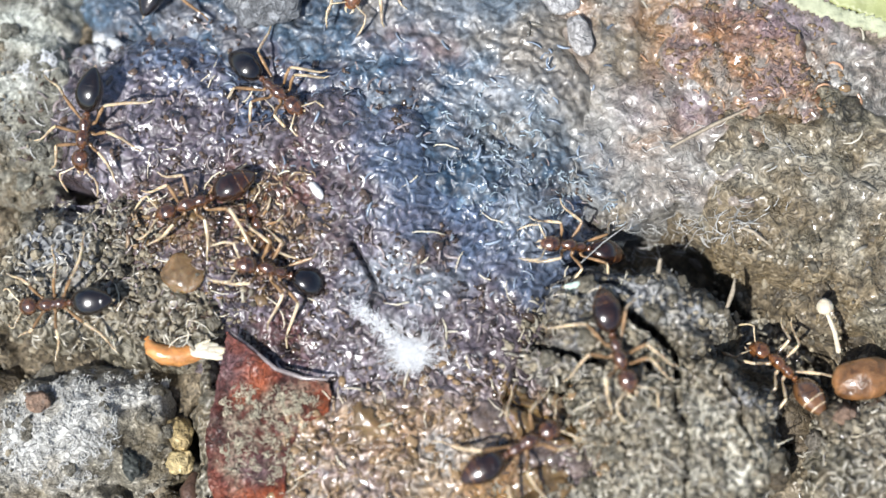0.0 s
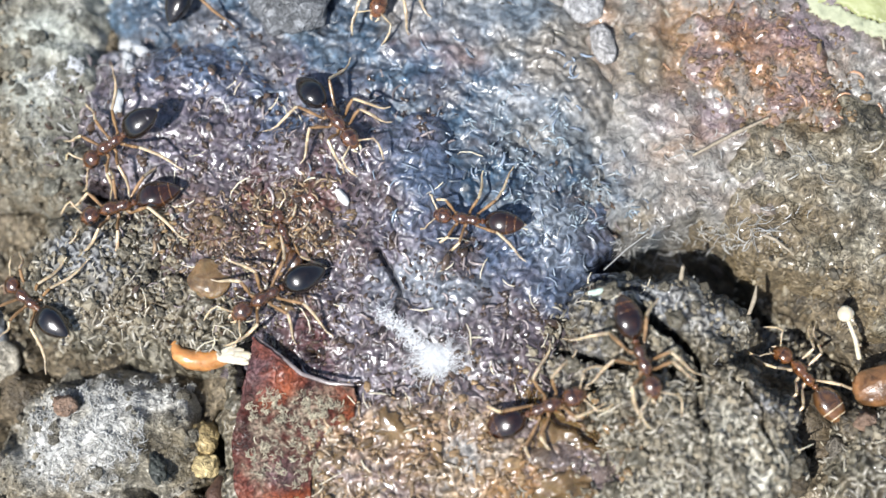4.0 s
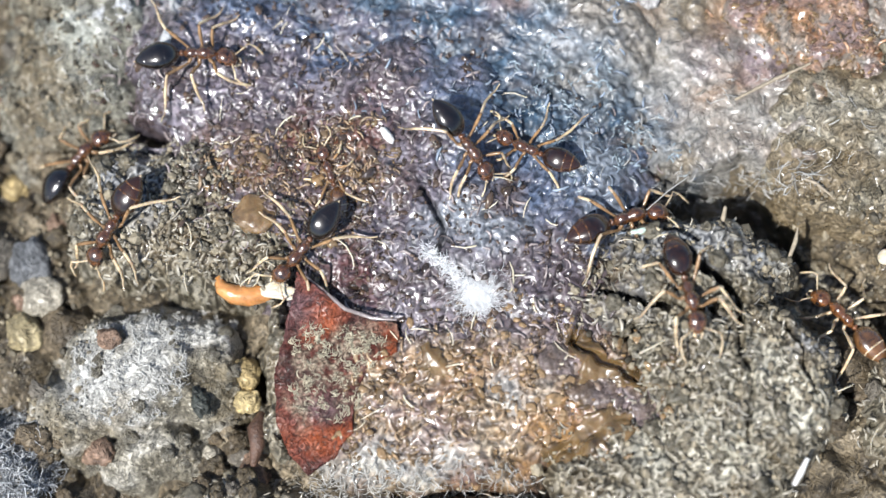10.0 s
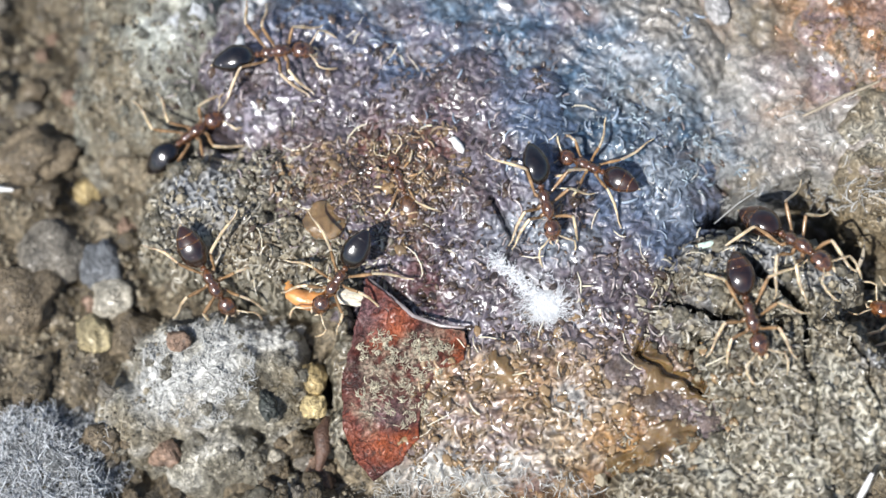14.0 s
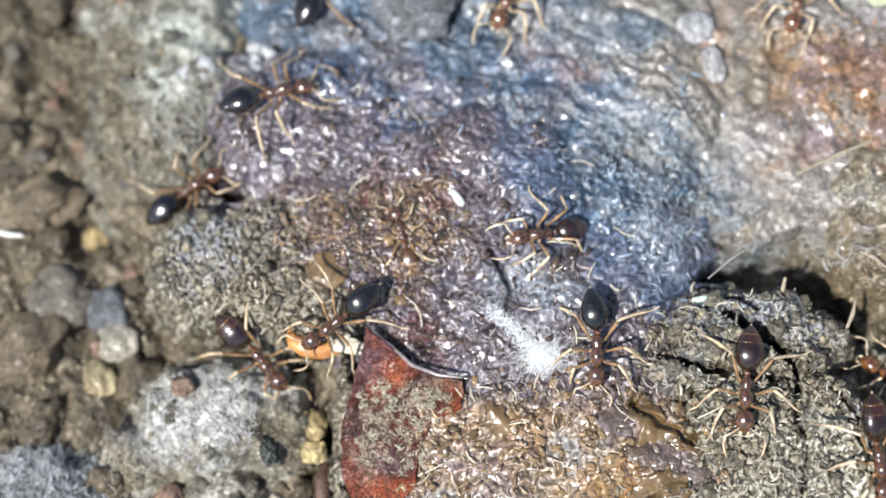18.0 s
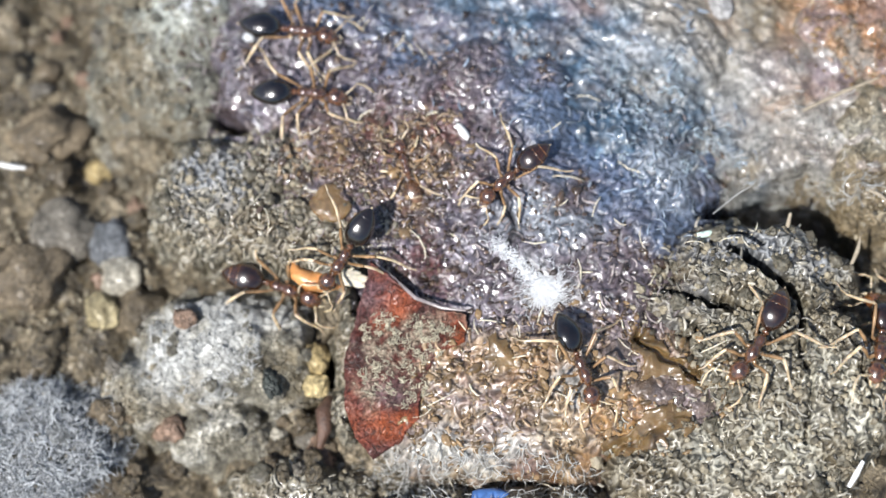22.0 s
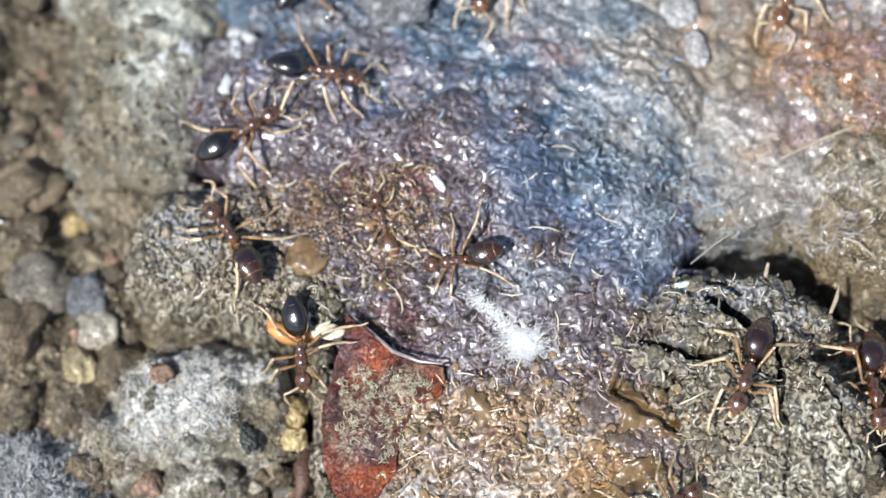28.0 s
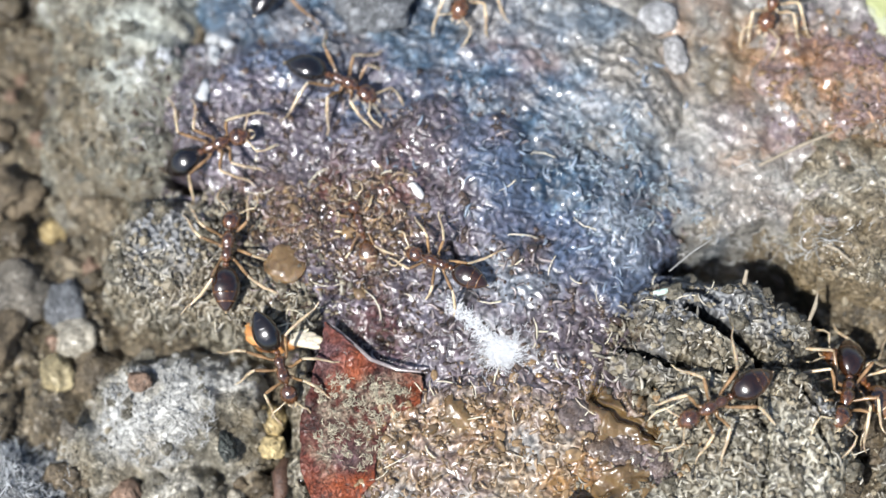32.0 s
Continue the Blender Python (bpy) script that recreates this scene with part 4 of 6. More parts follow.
stalk("sporangium", "pale stalk with a round head in the crust", [(17.0, -3.9, -1.0), (16.85, -3.3, -0.5), (16.6, -2.6, -0.3)], [0.09, 0.08, 0.06], MAT["papery"], (16.57, -2.5, -0.25, 0.27))
stalk("bark_piece", "dark reddish-brown piece of bark in the soil", [(-4.3, -6.7, -0.9), (-4.45, -7.2, -0.5), (-4.4, -7.8, -0.5), (-4.6, -8.4, -0.8)], [0.16, 0.3, 0.26, 0.12], MAT["bark"])
stalk("straw", "short white straw on the soil", [(12.95, -9.85, 0.55), (13.15, -9.5, 0.75), (13.4, -9.05, 0.8)], [0.08, 0.11, 0.07], MAT["grain_white"])
stalk("straw", "short white straw on the soil", [(-16.3, 1.72, -0.7), (-15.8, 1.6, -0.6), (-15.3, 1.55, -0.6)], [0.08, 0.1, 0.05], MAT["grain_white"])
stalk("straw", "thin tan straw on the crust", [(14.05, 0.35, -0.35), (14.5, 0.1, -0.25), (15.0, -0.35, -0.3)], [0.05, 0.07, 0.04], MAT["wood"])
stalk("straw", "thin tan straw on the crust", [(12.0, 3.1, -0.2), (13.4, 3.7, 0.0), (14.6, 4.2, -0.1)], [0.05, 0.07, 0.04], MAT["wood"])
stalk("straw", "thin blue-grey thread over the crevice", [(8.8, -0.7, 0.6), (9.6, 0.0, 0.3), (10.3, 0.5, 0.0)], [0.018, 0.022, 0.015], MAT["hair"])


def threads(name, label, category, material, spots, length, radius, seed, lean=0.3, lift=0.03, bend=0.2, kind="stuff", floor=None, group=""):
    """Many short curled threads at spots (n x 2)."""
    r = np.random.default_rng(seed + 1000)
    n = len(spots)
    line = np.array([(-0.5, -bend * 0.5, 0.0), (-0.2, bend * 0.5, 0.06), (0.16, bend * 0.55, 0.06), (0.42, -bend * 0.1, 0.02), (0.5, -bend * 0.6, -0.04)])
    v, f = tube(line, [0.4, 1, 1, 0.9, 0.3], 4)
    core = np.repeat(line, 4, 0)
    long, wide = length * r.uniform(0.5, 1.5, n), radius * r.uniform(0.6, 1.4, n)
    pts = core[None] * long[:, None, None] + (np.array(v) - core)[None] * wide[:, None, None]
    pts = np.einsum("nij,nkj->nki", turned(r, n, lean), pts)
    at = np.stack([spots[:, 0], spots[:, 1], (floor or (lambda x, y: top_height(x, y, True)))(spots[:, 0], spots[:, 1]) + lift], -1)
    all_f = (np.array(f)[None] + (np.arange(n) * len(v))[:, None, None]).reshape(-1, 4)
    return tagged(new(name, mesh_of(name, (pts + at[:, None]).reshape(-1, 3), all_f, material)), label, category, group, kind)


def scatter(seed, n, lobes):
    """Places spread over ovals."""
    r = np.random.default_rng(seed)
    weights = np.array([q[2] * q[3] for q in lobes])
    pick = r.choice(len(lobes), n, p=weights / weights.sum())
    a, d = r.uniform(0, 6.283, n), np.sqrt(r.uniform(0, 1, n))
    q = np.array([l[:4] for l in lobes])[pick]
    return np.stack([q[:, 0] + q[:, 2] * d * np.cos(a), q[:, 1] + q[:, 3] * d * np.sin(a)], -1)


BLUE = [(4.6, 2.2, 3.2, 2.2, -30), (6.6, 0.3, 2.8, 2.0, -30)]
SLATE_RIM = [(8.2, 1.7, 2.4, 2.4, 0), (9.6, 0.6, 2.4, 0.8, 0), (7.6, 5.0, 1.6, 2.0, 0)]


def clumped(seed, n, lobes, size):
    """Places spread over ovals, gathered into clumps of about that size."""
    spots = scatter(seed, n * 3, lobes)
    spots = spots[fractal(spots[:, 0], spots[:, 1], size, seed + 500, 3) > 0.05]
    return spots[:n]


def keep_off(spots, lobes, seed):
    """The spots that lie outside a patch."""
    return spots[patch(spots[:, 0], spots[:, 1], lobes, seed) < 0.5]


JELLY = [(7.0, -5.65, 1.5, 0.62, -28), (6.9, -7.9, 1.2, 0.62, 5), (5.4, -8.6, 0.5, 0.4, 20), (6.7, -6.75, 1.15, 0.75, -10)]
CLODS = [l for k in ("clod_right", "clod_low", "clod_left", "clod_front", "clod_edge") for l in MASSES[k][0]]
threads("pulp_fibres", "short wet threads over the fruit pulp", "fibres", MAT["wet_strand"], keep_off(scatter(1, 520, MASSES["pulp"][0]), BLUE, 201), 0.42, 0.042, 1, 0.12, 0.0)
threads("pulp_fibres", "golden wet threads in the amber pulp", "fibres", MAT["gold_strand"], keep_off(scatter(2, 560, [(-3.2, 1.2, 3.0, 1.6), (2.2, -6.6, 4.4, 2.2), (-1.0, 1.6, 1.8, 1.6)]), JELLY, 331), 0.32, 0.046, 2, 0.15, 0.0)
threads("crust_fibres", "wet rust-brown threads on the crust", "fibres", MAT["rust_strand"], scatter(35, 50, [(14.4, 6.3, 3.2, 2.4), (16.5, 4.7, 2.2, 1.2)]), 0.4, 0.05, 35, 0.15, 0.0)
threads("film_fibres", "short blue-grey wet threads over the pulp", "fibres", MAT["blue_strand"], np.concatenate([scatter(31, 120, MASSES["film"][0]), scatter(32, 60, BLUE), scatter(33, 40, SLATE_RIM)]), 0.44, 0.042, 31, 0.12, 0.0)
threads("film_fluff", "pale blue cottony fibres on the wet film", "fibres", MAT["cotton"], clumped(34, 220, [(7.6, 1.9, 2.2, 2.0), (6.2, 4.0, 1.8, 1.6), (9.2, 1.2, 1.6, 0.7)], 0.9), 0.24, 0.035, 34, 0.2, 0.0)
threads("crust_fibres", "dry pale threads over the crust", "fibres", MAT["strand"], keep_off(scatter(3, 80, MASSES["crust"][0] + MASSES["clod_bank"][0]), SLATE_RIM + [q[:5] for q in MASSES["rust"][0]], 211), 0.5, 0.055, 3, 0.15, 0.0)
threads("soil_fibres", "dry pale threads over the soil clods", "fibres", MAT["strand"], keep_off(scatter(4, 1400, CLODS), JELLY, 331), 0.38, 0.046, 4, 0.15, 0.0)
for spot in keep_off(scatter(5, 90, CLODS + MASSES["pulp"][0] + MASSES["mush"][0]), JELLY, 331):
    threads("plant_fibre", "long pale plant fibre lying on the pulp and soil", "fibre", MAT["papery"], spot[None], 0.95, 0.026, int(abs(spot[0] * 97 + spot[1] * 31)), 0.12, 0.05, 0.14, kind="", group="plant fibres")
threads("skin_fibres", "pale mould threads on the fruit skin", "fibres", MAT["dust"], clumped(6, 620, [(-1.4, -5.0, 1.3, 0.9), (-2.7, -6.2, 0.7, 0.6), (-0.7, -4.7, 0.8, 0.4), (-2.4, -4.6, 0.7, 0.6), (-1.6, -6.5, 0.8, 0.7)], 0.4), 0.2, 0.017, 6, 0.3, 0.02, floor=skin_height)
threads("mould_hairs", "fine white hairs over the mouldy clod", "mould", MAT["hair"], clumped(7, 1500, [(-8.7, -5.2, 2.1, 1.7), (-7.2, -3.6, 2.0, 0.6)], 0.5), 0.26, 0.016, 7, 0.4, 0.04)
threads("mould_hairs", "fine grey hairs over the clod", "mould", MAT["hair_pale"], scatter(8, 3600, [(-14.2, -8.4, 2.8, 2.4)]), 0.8, 0.015, 8, 0.5, 0.1)
threads("mould_hairs", "fine pale hairs at the foot of the fruit", "mould", MAT["hair"], scatter(9, 600, [(1.0, -9.6, 4.2, 1.1), (-1.2, -9.2, 1.6, 0.8), (11.8, 0.4, 3.0, 0.6)]), 0.6, 0.014, 9, 0.5, 0.1)
threads("mould_hairs", "fine pale hairs over the crust", "mould", MAT["hair"], scatter(12, 130, [(12.5, 2.0, 4.0, 2.0), (8.0, 1.8, 1.8, 1.8), (-9.4, 6.4, 2.0, 3.0)]), 0.45, 0.016, 12, 0.4, 0.06)
threads("white_fluff", "tuft of white fluff on the grey clod", "mould", MAT["mould"], scatter(10, 130, [(-9.1, 7.25, 0.6, 0.22), (-8.7, 7.5, 0.3, 0.2)]), 0.4, 0.012, 10, 0.2, 0.1, kind="")


# beads of juice on the wet pulp
jr = np.random.default_rng(41)
bv, bf = ball(2, 3, (1.5, 1, 0.6), 0.5)


def juice_beads(label, material, wet):
    size = 0.044 * jr.lognormal(0, 0.5, len(wet))
    places = np.concatenate([wet, (top_height(wet[:, 0], wet[:, 1], True) + 0.015)[:, None]], 1)
    tagged(new("juice_beads", mesh_of("juice_beads", *stamped(bv, bf, places, turned(jr, len(wet), 0.2) * size[:, None, None]), material)), label, "juice", kind="stuff")


AMBER = [(-4.2, 1.3, 1.8, 1.2), (-2.2, 1.4, 1.8, 1.4), (-0.6, 1.3, 1.4, 1.6), (-2.0, -0.4, 1.8, 0.9)]
juice_beads("tiny glistening beads of dark juice on the pulp", MAT["juice"], np.concatenate([clumped(42, 700, AMBER, 0.9), keep_off(scatter(44, 1900, MASSES["pulp"][0]), BLUE, 201)]))
juice_beads("tiny glistening golden beads of juice on the pulp and mush", MAT["honey"], np.concatenate([clumped(43, 950, MASSES["mush"][0], 0.8), clumped(46, 480, AMBER, 0.6), scatter(45, 420, [(14.4, 6.3, 3.2, 2.4), (16.4, 4.7, 2.0, 1.0)])]))


def juice_drops():
    """Larger drops of juice that stand proud of the pulp."""
    dr = np.random.default_rng(47)
    shapes = [mesh_of("juice_drop", *ball(3, 60 + n, (1.25, 0.9, 0.5), 0.35), MAT["honey" if n > 2 else "juice"]) for n in range(6)]
    spots = np.concatenate([scatter(48, 46, [(-3.4, 1.4, 3.2, 2.2), (-0.8, 1.2, 1.8, 1.8), (-4.6, 5.0, 3.0, 2.4)]), scatter(49, 34, MASSES["mush"][0])])
    low = top_height(spots[:, 0], spots[:, 1], True)
    for n, (x, y) in enumerate(spots):
        size = float(dr.uniform(0.07, 0.13) if n < 46 else dr.uniform(0.09, 0.18))
        ob = new("juice_drop", shapes[n % 3 + (3 if n >= 46 else 0)])
        ob.matrix_basis = pose(x * MM, y * MM, (low[n] + 0.02) * MM, 0, 0, dr.uniform(0, 360)) @ Matrix.Scale(size, 4)
        tagged(ob, "glistening drop of golden juice on the mush" if n >= 46 else "glistening drop of dark fruit juice on the pulp", "juice drop", "juice drops")


juice_drops()


def mould_star():
    """White threads that spread from one spot, with a trail to one side."""
    r = np.random.default_rng(4)
    a, d = r.uniform(0, 6.283, 1500), np.minimum(1.1, r.exponential(1 / 3.6, 1500))
    spread = np.stack([3.15 + d * np.cos(a) * 1.1, -3.35 + d * np.sin(a), np.where(r.random(1500) < 0.6, r.uniform(0, 6.283, 1500), a), r.uniform(0.12, 0.34, 1500), 0.05 + 0 * a, 0.0075 + 0 * a], -1)
    a, d = r.uniform(0, 6.283, 420), r.uniform(0, 0.42, 420)
    core = np.stack([3.15 + d * np.cos(a), -3.35 + d * np.sin(a), r.uniform(0, 6.283, 420), 0.2 + 0 * a, r.uniform(0.03, 0.14, 420), 0.012 + 0 * a], -1)
    k = r.uniform(0, 1.2, 300)
    trail = np.stack([3.0 - 1.25 * k + r.normal(0, 0.1, 300), -3.2 + 1.25 * k + r.normal(0, 0.1, 300), r.uniform(0, 6.283, 300), 0.3 + 0 * k, 0.08 + 0 * k, 0.012 + 0 * k], -1)
    rods = np.concatenate([spread, core, trail])
    low = top_height(rods[:, 0], rods[:, 1]) + rods[:, 4]
    pieces = []
    for (x, y, h, long, _, thick), z, up in zip(rods.tolist(), low.tolist(), r.uniform(0.02, 0.08, len(rods)).tolist()):
        pieces.append(tube([(x, y, z), (x + 0.5 * long * math.cos(h), y + 0.5 * long * math.sin(h), z + up), (x + long * math.cos(h + 0.4), y + long * math.sin(h + 0.4), z + 0.03)], [thick, thick * 0.9, thick * 0.4], 3))
    tagged(new("mould_tuft", mesh_of("mould_tuft", *joined(pieces), MAT["mould"])), "star of bright white mould threads on the fruit", "mould")


mould_star()

# lumps that the clods are caked from, each a part of its clod
def clod_lumps():
    lr = np.random.default_rng(61)
    shapes = [ball(3, 40 + n, (1, 0.85, 0.6), 0.5) for n in range(6)]
    for key, count in (("clod_right", 26), ("clod_low", 34), ("clod_left", 30), ("clod_mouldy", 30), ("clod_grey", 26), ("clod_hairy", 8), ("clod_front", 20), ("clod_edge", 10), ("clod_bank", 8), ("clod_rim", 5)):
        meshes = [mesh_of("lump", v, f, MAT[KINDS[key][1]]) for v, f in shapes]
        for me in meshes:
            at = me.attributes.new("fibre", "FLOAT", "POINT")
            at.data.foreach_set("value", lr.uniform(0.1, 1.0, len(me.vertices)).astype(np.float32))
        spots = scatter(600 + len(key) * 7 + count, count * 3, MASSES[key][0])
        own = mass_height(key, spots[:, 0], spots[:, 1], False)
        spots = spots[own > top_height(spots[:, 0], spots[:, 1]) - 0.02][:count]
        for n, (x, y) in enumerate(spots):
            size = float(np.clip(0.22 * lr.lognormal(0, 0.4), 0.13, 0.5))
            at = pose(x * MM, y * MM, (rest(x, y) - 0.02) * MM, lr.uniform(-20, 20), lr.uniform(-20, 20), lr.uniform(0, 360))
            part("lump", meshes[n % 6], LAID[key], at=at @ Matrix.Scale(size, 4))


clod_lumps()

# loose soil crumbs too small to count
cr = np.random.default_rng(21)
spots = np.concatenate([scatter(22, 2400, [l for k in ("clod_right", "clod_low", "clod_left", "clod_front", "clod_edge") for l in MASSES[k][0]]), scatter(23, 2600, [(-14, 1, 5, 11), (15, -4, 3, 4), (-4.6, -8, 1.6, 2)])])
bv, bf = ball(1, 3, (1, 0.8, 0.7), 0.4)
size = 0.085 * cr.lognormal(0, 0.4, len(spots))
bits_v, bits_f = stamped(bv, bf, np.concatenate([spots, (top_height(spots[:, 0], spots[:, 1], True) + 0.03)[:, None]], 1), turned(cr, len(spots), 1.0) * size[:, None, None])
tagged(new("soil_grains", mesh_of("soil_grains", bits_v, bits_f, MAT["crumb"], False)), "tiny brown grains of soil strewn over the clods", "soil grains", kind="stuff")


def leaf():
    blade = (19.3, 9.6, 5.6, 2.9, -24)
    height = lambda x, y: -0.5 + 0.35 * step(0, 2.5, inside(x, y, blade)) + 0.1 * fractal(x, y, 2.0, 401, 3)
    me, _ = sheet("blade", span(13, 26, 0.1), span(6, 15, 0.1), height, MAT["leaf"], lambda x, y, z: inside(x, y, blade) + 0.15 * fractal(x, y, 1.0, 405, 3) > 0.45, skirt=0.2)
    ob = tagged(new("leaf", me), "yellow-green leaf with a pale downy edge", "leaf")
    me, _ = sheet("edge", span(13, 26, 0.1), span(6, 15, 0.1), lambda x, y: height(x, y) + 0.1 * fractal(x, y, 0.5, 407, 3) - 0.03, MAT["leaf_edge"],
                  lambda x, y, z: (inside(x, y, blade) + 0.15 * fractal(x, y, 1.0, 405, 3) > 0.0) & (inside(x, y, blade) < 0.6), skirt=0.3)
    part("edge", me, ob, "pale downy edge")


leaf()


